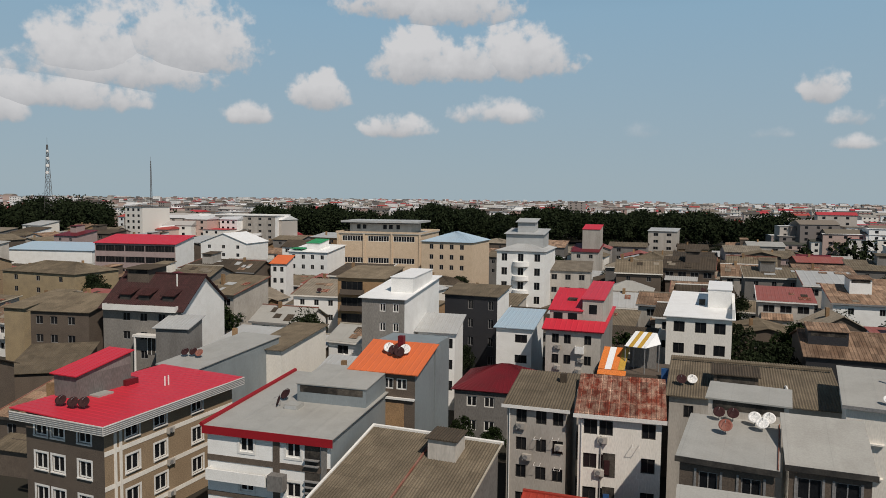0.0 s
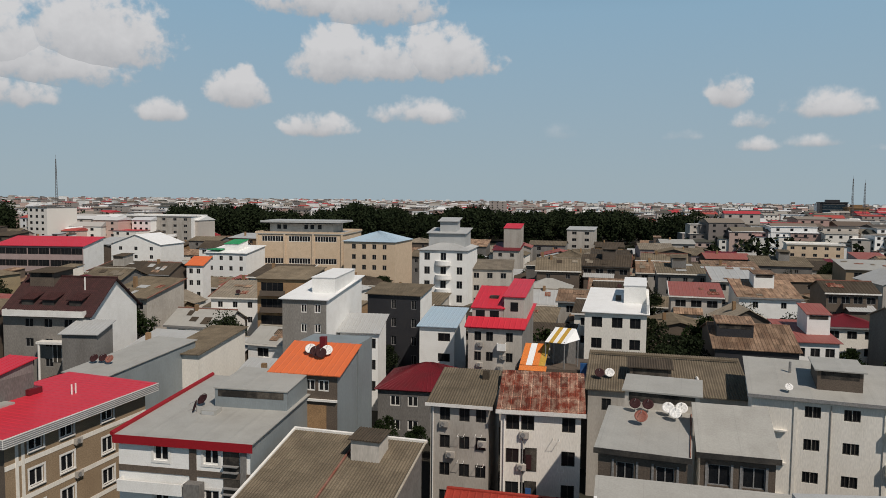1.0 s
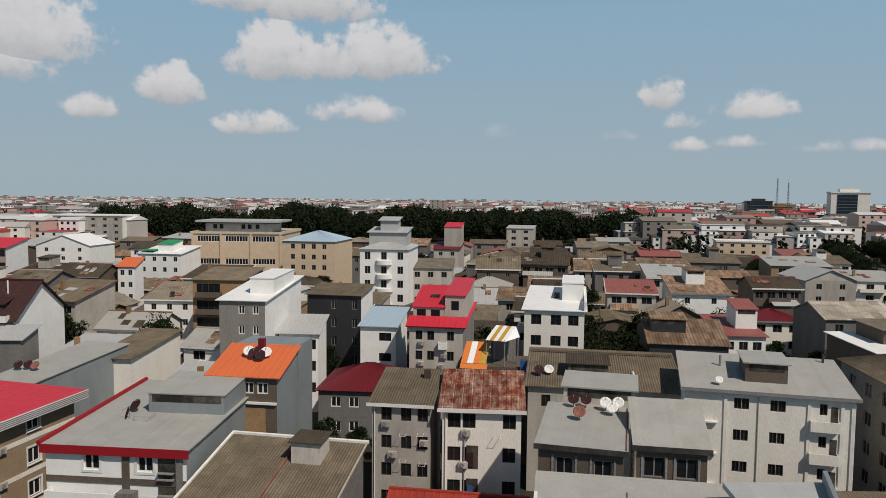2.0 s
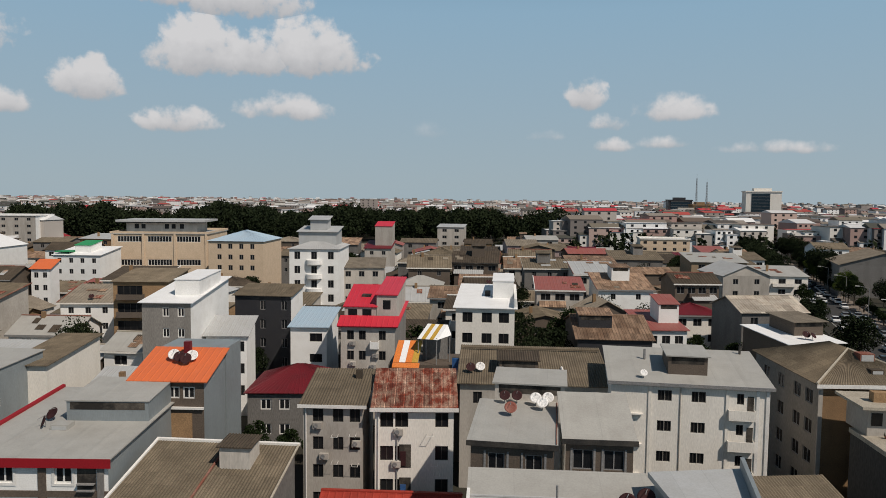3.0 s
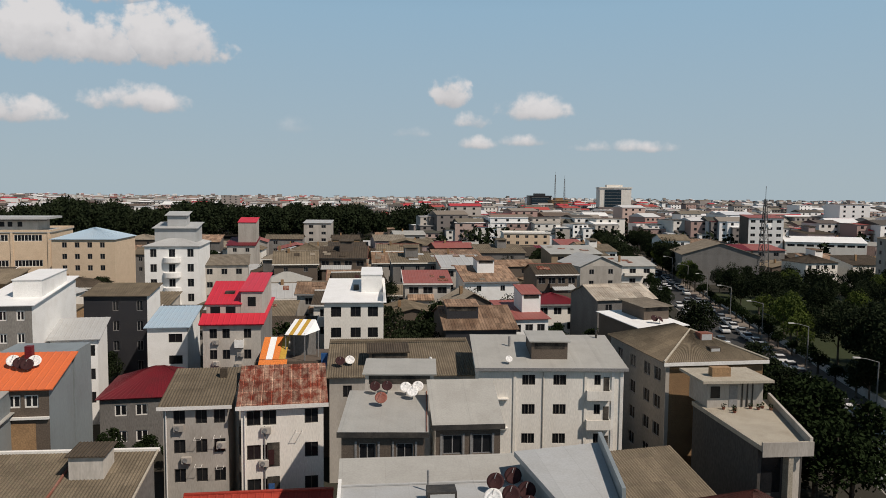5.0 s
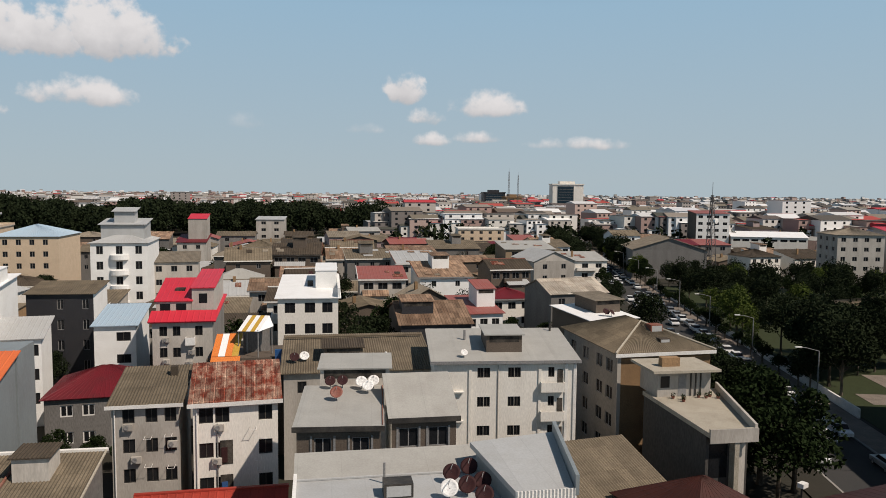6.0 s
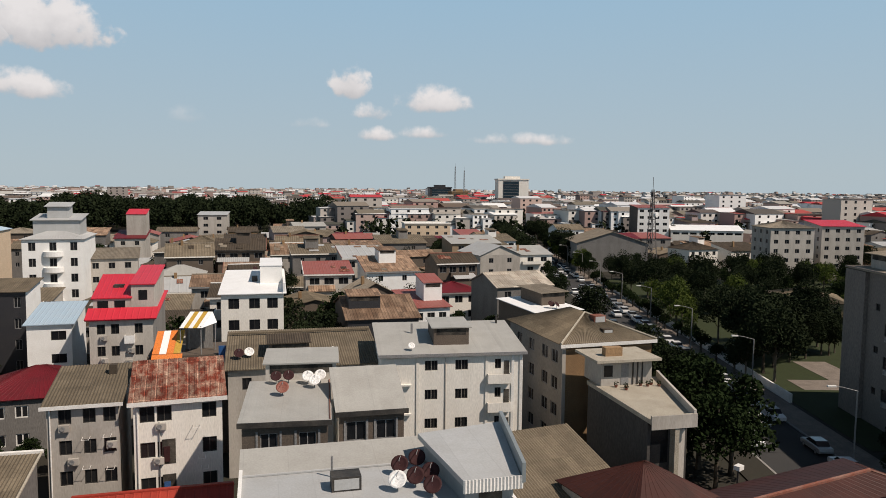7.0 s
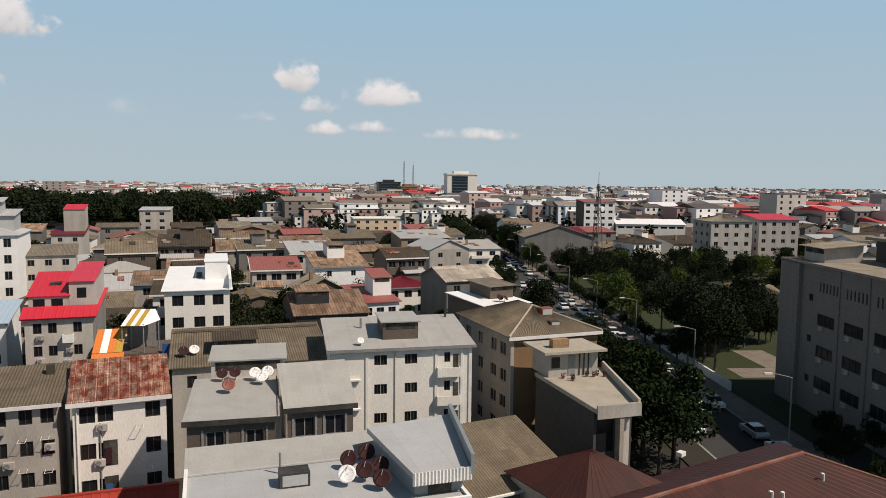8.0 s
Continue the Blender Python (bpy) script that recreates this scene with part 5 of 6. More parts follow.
# ---- the distant town ----
wv, wf, rv, rf, gv, gf = [], [], [], [], [], []
town = random.Random(11)
for i in range(10500):
    a = town.uniform(-54, 64)
    far = 400 + 4300 * town.random() ** 1.9
    if a < 9 and far < 650 and not -40 < a < -29.5:
        continue
    x, y = far * math.sin(radians(a)), far * math.cos(radians(a))
    s, q = road_sq(x, y)
    if -12 < q < 12 and s < 420:
        continue
    w, d, h = town.uniform(9, 22), town.uniform(9, 18), town.choice((5, 6.5, 8, 8, 10, 12, 14, 17))
    if town.random() < 0.03:
        h += town.uniform(4, 9)
    t = radians(town.uniform(-12, 10))
    c, sn = math.cos(t), math.sin(t)
    at = Matrix(((c, -sn, 0, x), (sn, c, 0, y), (0, 0, 1, 0), (0, 0, 0, 1)))
    put(wv, wf, *box(0, 0, 0, w, d, h), at)
    r = town.choice((0.3, 0.3, 1.5, 2.2))
    n = len(rv)
    o = 0.4
    rv += [tuple(at @ Vector(p)) for p in ((-o, -o, h), (w + o, -o, h), (w + o, d + o, h), (-o, d + o, h), (-o, d / 2, h + r), (w + o, d / 2, h + r))]
    rf += [tuple(n + k for k in f) for f in ((0, 1, 5, 4), (2, 3, 4, 5), (1, 2, 5), (3, 0, 4), (3, 2, 1, 0))]
    if far < 1300:
        for k in range(int(h // 3)):
            z = h - 2.1 - 3 * k
            for m in range(3):
                n = len(gv)
                x0 = w * (0.12 + 0.3 * m)
                gv += [tuple(at @ Vector(p)) for p in ((x0, -0.03, z), (x0 + 1.5, -0.03, z), (x0 + 1.5, -0.03, z + 1.3), (x0, -0.03, z + 1.3))]
                gf.append((n, n + 1, n + 2, n + 3))
tagged(new("distant_town", mesh_of("distant_town", wv, wf, "far_wall")), "distant crowded town houses up to the horizon", "houses", kind="stuff")
tagged(new("distant_roofs", mesh_of("distant_roofs", rv, rf, "far_roof")), "grey, red and white roofs of distant houses", "roofs", kind="stuff")
tagged(new("distant_windows", mesh_of("distant_windows", gv, gf, "glass")), "small dark windows of distant houses", "windows", kind="stuff")


def tower(x, y, ang, w, d, h, wall, label, strips, glass):
    ob = new("office_tower")
    ob.matrix_basis = pose(x, y, 0, 0, 0, ang)
    tagged(ob, label, "office tower")
    box_part("wall", (0, 0, 0, w, d, h), wall, ob)
    box_part("roof_edge", (-0.8, -0.8, h + 0.003, w + 0.8, d + 0.8, h + 1.5), wall, ob)
    box_part("plant_room", (w * 0.25, d * 0.25, h + 1.503, w * 0.75, d * 0.75, h + 4.5), wall, ob)
    box_part("glass_front", (w * strips[0], -0.4, 2, w * strips[1], -0.003, h - 2), glass, ob)
    for k in range(int(h // 3.5)):
        box_part("floor_band", (w * strips[0], -0.55, 3.5 * k + 2, w * strips[1], -0.403, 3.5 * k + 2.3), "trim_grey", ob)
    return ob


tower(360, 822, -14, 38, 26, 39, "cream", "tall pale office tower with a dark glass front", (0.16, 0.68), "blue_glass")
tower(330, 1002, -10, 32, 24, 28, "dark_clad", "dark glass office tower on the skyline", (0.1, 0.9), "blue_glass")
tower(347, 952, -8, 22, 30, 22, "raw_brick", "brown brick office block on the skyline", (0.1, 0.5), "glass")


def lattice_mast(x, y, h, wide, label, drums=0):
    ob = new("lattice_mast")
    ob.matrix_basis = pose(x, y, 0, 0, 0, 20)
    tagged(ob, label, "radio mast")
    n = int(h // 3)
    for cx, cy in ((-1, -1), (1, -1), (1, 1), (-1, 1)):
        part("leg", mesh_of("leg", *tube([(cx * wide, cy * wide, 0), (cx * 0.25, cy * 0.25, h)], 0.13, 5), "lattice_steel"), ob)
    v, f = [], []
    at = lambda k, cx, cy: tuple((cx * (wide + (0.25 - wide) * k / n), cy * (wide + (0.25 - wide) * k / n), h * k / n))
    ring = ((-1, -1), (1, -1), (1, 1), (-1, 1), (-1, -1))
    for k in range(n):
        for (ax, ay), (bx, by) in zip(ring, ring[1:]):
            tube([at(k, ax, ay), at(k + 1, bx, by)], 0.07, 4, v, f)
            tube([at(k, ax, ay), at(k, bx, by)], 0.07, 4, v, f)
    part("bracing", mesh_of("bracing", v, f, "lattice_steel"), ob)
    for i in range(drums):
        part("antenna_drum", mesh_of("antenna_drum", *lathe([(0.02, 0), (0.9, 0), (0.9, 0.7), (0.02, 0.8)], 14), "dish_white"), ob, pose(0.3, -0.9, h * (0.72 + 0.07 * i), 90, 0, 30 * i))
    part("aerial", mesh_of("aerial", *tube([(0, 0, h), (0, 0, h + 4)], 0.08, 5), "lattice_steel"), ob)
    return ob


lattice_mast(-335, 344, 58, 2.6, "tall steel lattice radio mast with white drums", 4)
lattice_mast(140.5, 197, 29, 1.6, "steel lattice mast beside the park", 1)
lattice_mast(-488, 634, 64, 1.2, "thin steel radio mast on the skyline")
lattice_mast(299, 812, 54, 1.4, "thin steel radio mast near office towers")
lattice_mast(316, 826, 50, 1.4, "thin steel radio mast near office towers")


# ---- cars and street lamps ----
def make_car(paint, label):
    ob = new("car")
    tagged(ob, label, "car", "parked cars")
    side = [(-2.1, 0.35), (2.1, 0.35), (2.15, 0.72), (1.95, 0.86), (1.1, 0.95), (-1.35, 0.97), (-2.05, 0.92), (-2.15, 0.6)]
    bm = bmesh.new()
    rings = []
    for yv, sc in ((-0.84, 0.97), (-0.78, 1.0), (0.78, 1.0), (0.84, 0.97)):
        rings.append([bm.verts.new((x * sc, yv, 0.35 + (z - 0.35) * (0.93 if abs(yv) > 0.8 else 1.0))) for x, z in side])
    for a, b in zip(rings, rings[1:]):
        for i in range(len(side)):
            bm.faces.new((a[i], a[(i + 1) % len(side)], b[(i + 1) % len(side)], b[i]))
    bm.faces.new(rings[0][::-1])
    bm.faces.new(rings[-1])
    bmesh.ops.recalc_face_normals(bm, faces=bm.faces)
    me = bpy.data.meshes.new("body")
    bm.to_mesh(me)
    bm.free()
    me.materials.append(MATS[paint])
    body = part("body", me, ob)
    cab = [(-1.55, 0.93), (1.15, 0.93), (0.45, 1.38), (-1.0, 1.40)]
    solid("cabin_glass", cab, -0.70, 0.70, "glass", ob)
    box_part("cabin_roof", (-0.98, -0.66, 1.395, 0.44, 0.66, 1.44), paint, ob)
    for px in (-1.3, 1.32):
        for py in (-0.74, 0.74):
            t = part("wheel", CAR_WHEEL, ob, pose(px, py, 0.31, 90, 0, 0))
            part("rim", CAR_RIM, t)
    for py in (-0.55, 0.55):
        box_part("headlight", (2.1, py - 0.18, 0.62, 2.165, py + 0.18, 0.76), "dish_white", ob)
    return ob


CAR_WHEEL = mesh_of("wheel", *lathe([(0.02, -0.1), (0.31, -0.1), (0.31, 0.1), (0.02, 0.1)], 14), "rubber")
CAR_RIM = mesh_of("rim", *lathe([(0.01, -0.11), (0.18, -0.11), (0.18, 0.11), (0.01, 0.11)], 12), "car_silver")
fleet = [make_car("car_white", "white saloon car parked at the kerb"), make_car("car_silver", "silver saloon car parked at the kerb"), make_car("car_dark", "black saloon car parked at the kerb")]
first = set()


def park_car(k, s, q, turn=0.0):
    x, y = road_pt(s, q)
    m = pose(x, y, 0.02, 0, 0, RA + turn)
    if k in first:
        copy_thing(fleet[k], m)
    else:
        first.add(k)
        fleet[k].matrix_basis = m


pk = random.Random(9)
s = 6.0
while s < 250:
    if pk.random() < 0.9:
        park_car(pk.choice((0, 0, 0, 1, 1, 2)), s, 3.35 + pk.uniform(-0.15, 0.15), pk.choice((0, 180)))
    s += pk.uniform(5.0, 6.2)
for s in (14, 26, 33, 60, 78, 84, 108, 120, 131, 150, 163, 171, 178, 186, 195, 204, 212):
    park_car(pk.choice((0, 1, 1, 2, 0)), s, -3.3 + pk.uniform(-0.15, 0.15), pk.choice((0, 180)))
for s, q in ((21, 0.5), (29, -0.6), (47, 0.3), (70, -0.4), (96, 0.2), (140, 0.4), (168, -0.3), (180, 0.3), (199, -0.2)):
    park_car(pk.choice((0, 0, 1)), s, q)


def street_lamp(x, y, ang, label="grey steel street lamp with a long arm", high=8.0):
    ob = new("street_lamp")
    ob.matrix_basis = pose(x, y, 0, 0, 0, ang)
    tagged(ob, label, "street lamp", "street lamps")
    part("pole", mesh_of("pole", *tube([(0, 0, 0), (0, 0, high)], 0.09, 8), "trim_grey"), ob)
    part("arm", mesh_of("arm", *tube([(0, 0, high), (1.6, 0, high + 0.4), (2.6, 0, high + 0.5)], 0.05, 6), "trim_grey"), ob)
    box_part("lamp_head", (2.3, -0.16, high + 0.42, 3.2, 0.16, high + 0.58), "trim_white", ob)


for i, s in enumerate((8, 34, 60, 86, 112, 138, 166, 195)):
    x, y = road_pt(s, 5.2)
    street_lamp(x, y, RA + 90)


# ---- what stands on and hangs from the near buildings ----
def on(ob, x, y, z):
    return tuple(ob.matrix_basis @ Vector((x, y, z)))


def dish_on(ob, x, y, z, size, material, turn=0.0, tilt=48.0):
    p = on(ob, x, y, z)
    return dish(*p, size, material, turn, tilt)


def ac_on(ob, x, z, ang):
    p = on(ob, x, 0.0, z)
    return ac_unit(*p, ang)


def skylight(parent, x0, y0, x1, y1, z, high=0.6, frame_mat="trim_dark", glass="pale_sheet"):
    s = box_part("skylight", (x0, y0, z, x1, y1, z + high), frame_mat, parent)
    box_part("skylight_pane", (x0 + 0.12, y0 - 0.03, z + 0.1, x1 - 0.12, y0 - 0.003, z + high - 0.1), glass, s)
    return s


def surround(parent, m, x0, z0, x1, z1, material="trim_white"):
    """A flat raised border round an opening of a wall that stands at the pose m."""
    t = 0.2
    v, f = facade(x1 - x0 + 2 * t, z1 - z0 + 2 * t, [(t, t, x1 - x0 + t, z1 - z0 + t)], 0.05)
    return part("window_surround", mesh_of("window_surround", v, f, material), parent, m @ pose(x0 - t, -0.05, z0 - t))


# red-roofed brick block
loft = box_part("stair_house", (3.5, 7.2, 10.3, 10.0, 10.1, 12.7), "grey_plaster", red_block)
solid("gable", [(3.5, 12.703), (10.0, 12.703), (10.0, 13.8)], 7.2, 10.1, "grey_plaster", loft)
roof_slope(loft, ((3.2, 10.4, 12.9), (3.2, 6.95, 12.9), (10.3, 6.95, 14.1), (10.3, 10.4, 14.1)), "red_sheet")
for px, py in ((1.6, 6.9), (1.6, 5.4), (2.0, 4.5)):
    dish_on(red_block, px, py, 10.55, 1.0, "dish_rust", 20)
for z in (7.35, 4.25, 1.15):
    band(red_block, 16.8, z, 0.42, "cream")
for bx in (1.0, 1.6):
    box_part("pilaster", (bx, -0.06, 0, bx + 0.3, -0.003, 9.9), "cream", red_block)
for z in (8.0, 4.9, 1.8):
    ac_on(red_block, 7.6, z - 0.75, 83.1)
box_part("hatch", (9.0, 6.8, 10.4, 10.6, 7.8, 11.2), "dark_red_sheet", red_block)
box_part("roof_panel", (4.9, 6.0, 10.5, 6.7, 7.6, 10.75), "grey_sheet", red_block)
for vx in (11.0, 11.5):
    part("vent_pipe", mesh_of("vent_pipe", *tube([(vx, 3.7, 10.4), (vx, 3.7, 11.5)], 0.08), "trim_white"), red_block)

RED_W, RED_D = 16.8, 9.5
for x0, z0, x1, z1 in rows_of(RED_W, 10.3, (0.184, 0.384, 0.68), 1.5, 1.5, 3, 3.1, 1.3):
    surround(red_block, pose(0, 0, 0), x0, z0, x1, z1)
for x0, z0, x1, z1 in rows_of(RED_D, 10.3, (0.2, 0.42, 0.76), 1.5, 1.5, 3, 3.1, 1.3):
    surround(red_block, pose(0, RED_D, 0, 0, 0, -90), x0, z0, x1, z1)
for k in range(4):
    z = 9.72 + 0.17 * k
    box_part("fascia_rib", (-0.93, -0.99, z, RED_W + 0.93, -0.965, z + 0.08), "trim_grey", red_block)
    box_part("fascia_rib", (-0.99, -0.93, z, -0.965, RED_D + 0.9, z + 0.08), "trim_grey", red_block)

# white block with red eaves
for x0, z0, x1, z1 in rows_of(11.5, 10.3, (0.33, 0.71), 1.3, 1.3, 3, 3.4, 1.25):
    surround(grey_block, pose(0, 0, 0), x0, z0, x1, z1)
annex(grey_block, 4.6, 7.4, 11.48, 13.2, 10.6, 12.5, "steel_sheet", "grey_sheet", 0.5, 0.1, True)
dish_on(grey_block, 3.4, 7.6, 10.75, 1.1, "dish_rust", -30)
dish_on(grey_block, 3.7, 5.8, 10.65, 1.1, "dish_rust", -60, 70)
skylight(grey_block, 4.4, 5.2, 5.8, 6.4, 10.6, 0.5, "grey_sheet")
capping(grey_block, [(-0.34, -0.4, 10.5), (-0.34, 16.3, 11.35)], 0.2, "trim_red")
band(grey_block, 11.7, 7.35, 0.5, "brown_stone", 0.06)
band(grey_block, 11.7, 4.3, 0.4, "brown_stone", 0.06)
box_part("pilaster", (6.3, -0.08, 0, 6.9, -0.003, 9.9), "brown_stone", grey_block)
# flat panel on the wall; the stair well's darkness is its colour
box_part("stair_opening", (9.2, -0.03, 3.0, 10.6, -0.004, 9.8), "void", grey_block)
box_part("pilaster", (10.7, -0.12, 0, 11.2, -0.003, 9.9), "grey_plaster", grey_block)
balcony(grey_block, 0.3, 6.0, 5.9, 0.8, "white_paint")
box_part("box_bay", (6.2, -0.9, 5.7, 7.6, -0.085, 7.0), "grey_plaster", grey_block)
for z in (8.4, 7.9, 6.6, 6.1, 5.6):
    box_part("stair_tread", (9.25, -0.35, z, 10.55, -0.035, z + 0.08), "trim_grey", grey_block)

# brown corrugated roof
zr = lambda yv: 6.8 + 2.6 * yv / 12.0 + 0.18
capping(ridge_house, [(-0.25, -0.3, zr(-0.3)), (-0.25, 12.2, zr(12.2))], 0.14, "trim_white")
capping(ridge_house, [(11.7, -0.3, zr(-0.3)), (11.7, 12.2, zr(12.2))], 0.1, "concrete")
capping(ridge_house, [(5.9, -0.3, zr(-0.3)), (5.9, 12.2, zr(12.2))], 0.11, "terracotta")
capping(ridge_house, [(-0.3, 12.2, zr(12.2)), (11.8, 12.2, zr(12.2))], 0.16, "trim_white")
annex(ridge_house, 6.5, 8.6, 8.9, 10.8, 8.4, 10.5, "pale_plaster", "asbestos_dark", 0.2, 0.2, False)

# orange roof
for px, py, mt in ((2.5, 3.4, "dish_white"), (3.2, 3.0, "dish_rust"), (3.9, 2.7, "dish_rust"), (4.3, 3.3, "dish_white")):
    dish_on(orange_house, px, py, 13.1 + 0.28 * py, 1.1, mt, 10)
box_part("chimney", (3.1, 4.2, 13.9, 3.7, 4.8, 15.7), "dark_red_sheet", orange_house)
box_part("brick_panel", (2.3, -0.06, 0, 5.5, -0.003, 10.0), "raw_brick", orange_house)
box_part("rear_wall", (0.0, 5.95, 0, 6.62, 10.4, 14.75), "steel_sheet", orange_house)
band(orange_house, 6.6, 10.4, 0.2, "trim_white", 0.25)

# plaster flats
for px, pz in ((1.3, 9.2), (4.8, 7.6), (1.9, 6.4)):
    ac_on(corr_flats, px, pz, -4)
for px, pz in ((2.6, 8.6), (4.2, 8.7), (2.6, 6.2), (4.4, 6.0), (3.2, 3.6)):
    clothes_bracket(corr_flats, px, pz)
pipe(corr_flats, 0.25, 0, 11.1, "trim_white")
for px, pz in ((2.1, 8.9), (1.9, 6.0), (2.2, 3.2)):
    ac_on(rust_flats, px, pz, -4)
for px, pz in ((4.6, 9.0), (5.0, 6.3), (5.2, 5.4), (4.8, 3.5)):
    clothes_bracket(rust_flats, px, pz)
pipe(rust_flats, 0.3, 0, 11.1, "trim_white")
pipe(rust_flats, 1.95, 3, 9.5)
for z in (5.9, 2.9):
    # flat panel that paints the shade of a balcony recess
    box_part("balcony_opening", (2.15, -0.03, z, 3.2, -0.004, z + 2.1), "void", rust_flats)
    box_part("hanging_cloth", (2.25, -0.12, z + 0.2, 2.75, -0.06, z + 1.5), "blue_paint" if z < 4 else "dish_rust", rust_flats)
box_part("chimney", (3.9, 5.2, 11.9, 4.5, 5.8, 13.2), "asbestos_dark", corr_flats)

# twin roofs with the stair house behind
annex(twin_a, 0.9, 7.75, 6.1, 11.2, 12.5, 15.9, "pale_plaster", "grey_sheet", 0.3, 0.2, True)
for px, py, mt, sz in ((2.3, 4.6, "dish_salmon", 0.9), (4.0, 6.9, "dish_white", 0.85), (4.9, 7.1, "dish_white", 0.85), (4.5, 6.0, "dish_white", 0.85), (1.7, 7.1, "dish_rust", 0.8), (2.6, 7.2, "dish_rust", 0.8)):
    dish_on(twin_a, px, py, 14.12 + py * 0.064, sz, mt, -10)
capping(twin_a, [(5.55, -0.2, 14.17), (5.55, 7.5, 14.66)], 0.045, "terracotta")
for ob, xs in ((twin_a, (1.68, 4.11)), (twin_b, (1.14, 3.17))):
    for xw in xs:
        box_part("window_grille", (xw - 0.72, -0.12, 11.7, xw + 0.72, -0.05, 11.8), "trim_grey", ob)
        box_part("window_surround", (xw - 0.82, -0.05, 11.85, xw - 0.68, -0.003, 13.4), "trim_grey", ob)
        box_part("window_surround", (xw + 0.68, -0.05, 11.85, xw + 0.82, -0.003, 13.4), "trim_grey", ob)

# long brown roof and its roof things
annex(corr_mid, 4.0, 2.0, 8.0, 5.0, 10.9, 13.0, "brown_stone", "asbestos_dark", 0.3, 0.25, True)
dish_on(corr_mid, 1.0, 2.4, 11.5, 1.0, "dish_rust")
dish_on(corr_mid, 2.0, 2.8, 11.5, 1.0, "dish_white")
capping(corr_mid, [(10.8, 1.0, 11.35), (10.6, 4.0, 11.9)], 0.14, "trim_white")
capping(corr_mid, [(-0.2, 8.9, 12.8), (15.2, 8.9, 12.8)], 0.12, "asbestos")

# cream block with balconies
annex(cream_block, 5.4, 2.0, 9.0, 6.0, 12.9, 15.0, "brown_stone", "grey_sheet", 0.25, 0.25, True)
for z in (9.75, 6.85, 3.95, 1.05):
    balcony(cream_block, 10.5, 12.85, z, 0.55, "cream")
    balcony(cream_block, -0.2, 2.9, z, 0.35, "cream", False)
    # doorway shade painted as a thin near-black panel
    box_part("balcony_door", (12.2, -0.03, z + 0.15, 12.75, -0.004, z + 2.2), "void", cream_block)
for px in (3.4, 10.3, 12.95, 13.8):
    box_part("pilaster", (px, -0.1, 0, px + 0.28, -0.003, 12.5), "trim_white" if px > 12 else "cream", cream_block)
pipe(cream_block, 6.3, 3, 12.4, "pale_plaster", 0.05)
part("vent_pipe", mesh_of("vent_pipe", *tube([(3.6, 5.6, 13.5), (3.6, 5.6, 14.8)], 0.12), "trim_grey"), cream_block)
part("vent_pipe", mesh_of("vent_pipe", *tube([(13.3, 8.2, 13.8), (13.3, 8.2, 15.0)], 0.12), "trim_dark"), cream_block)
dish_on(cream_block, 3.0, 0.8, 12.95, 0.7, "dish_white")

# hipped brown house beside it
skylight(brown_hip, 5.4, 3.2, 6.8, 4.4, 14.2, 0.9, "terracotta", "pale_sheet")
skylight(brown_hip, 5.4, 1.2, 6.6, 2.1, 13.5, 0.5, "asbestos_dark", "pale_sheet")
capping(brown_hip, [(-0.4, -0.4, 13.05), (5.3, 5.3, 15.2)], 0.12, "concrete")
capping(brown_hip, [(11.0, -0.4, 13.05), (5.3, 5.3, 15.2)], 0.12, "concrete")
box_part("eave_band", (-0.42, -0.5, 12.6, 11.0, -0.42, 12.95), "trim_white", brown_hip)
box_part("corner_pier", (-0.05, -0.08, 0, 0.35, -0.003, 12.7), "pale_plaster", brown_hip)


# house with a roof terrace: a plan that widens to the back
def prism(name, plan, z0, z1, material, parent):
    n = len(plan)
    verts = [(px, py, z0) for px, py in plan] + [(px, py, z1) for px, py in plan]
    faces = [tuple(range(n - 1, -1, -1)), tuple(range(n, 2 * n))] + [(i, (i + 1) % n, n + (i + 1) % n, n + i) for i in range(n)]
    return part(name, mesh_of(name, verts, faces, material), parent)


terrace = new("house")
terrace.matrix_basis = pose(35.7, 49.4, 0, 0, 0, -6)
tagged(terrace, "grey plaster house with a worn concrete roof terrace", "house")
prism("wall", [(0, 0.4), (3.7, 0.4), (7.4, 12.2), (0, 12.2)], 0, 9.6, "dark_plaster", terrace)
prism("roof", [(-0.1, -0.4), (4.0, -0.4), (7.7, 12.3), (-0.1, 12.3)], 9.603, 10.0, "concrete", terrace)
prism("parapet", [(3.8, -0.4), (4.05, -0.4), (7.75, 12.3), (7.5, 12.3)], 10.003, 10.65, "pale_plaster", terrace)
prism("parapet", [(-0.1, -0.4), (3.79, -0.4), (3.84, -0.22), (-0.1, -0.22)], 10.003, 10.35, "concrete", terrace)
prism("front_band", [(-0.13, -0.5), (4.1, -0.5), (4.1, -0.405), (-0.13, -0.405)], 9.2, 10.35, "pale_plaster", terrace)
box_part("pier", (2.1, -0.4, 0, 2.5, 0.397, 9.6), "concrete", terrace)
box_part("window_wall", (0.3, 0.37, 6.0, 1.9, 0.396, 8.8), "glass", terrace)
box_part("window_wall", (2.7, 0.37, 3.0, 3.5, 0.396, 8.8), "pale_plaster", terrace)
box_part("upper_wall", (0.3, 10.0, 10.003, 5.7, 13.8, 12.5), "pale_plaster", terrace)
box_part("upper_roof", (-0.6, 9.0, 12.503, 6.2, 14.2, 12.75), "concrete", terrace)
box_part("door", (2.4, 9.96, 10.05, 3.2, 9.997, 12.1), "trim_grey", terrace)
box_part("window_wall", (0.6, 9.96, 10.9, 1.5, 9.997, 12.0), "glass", terrace)
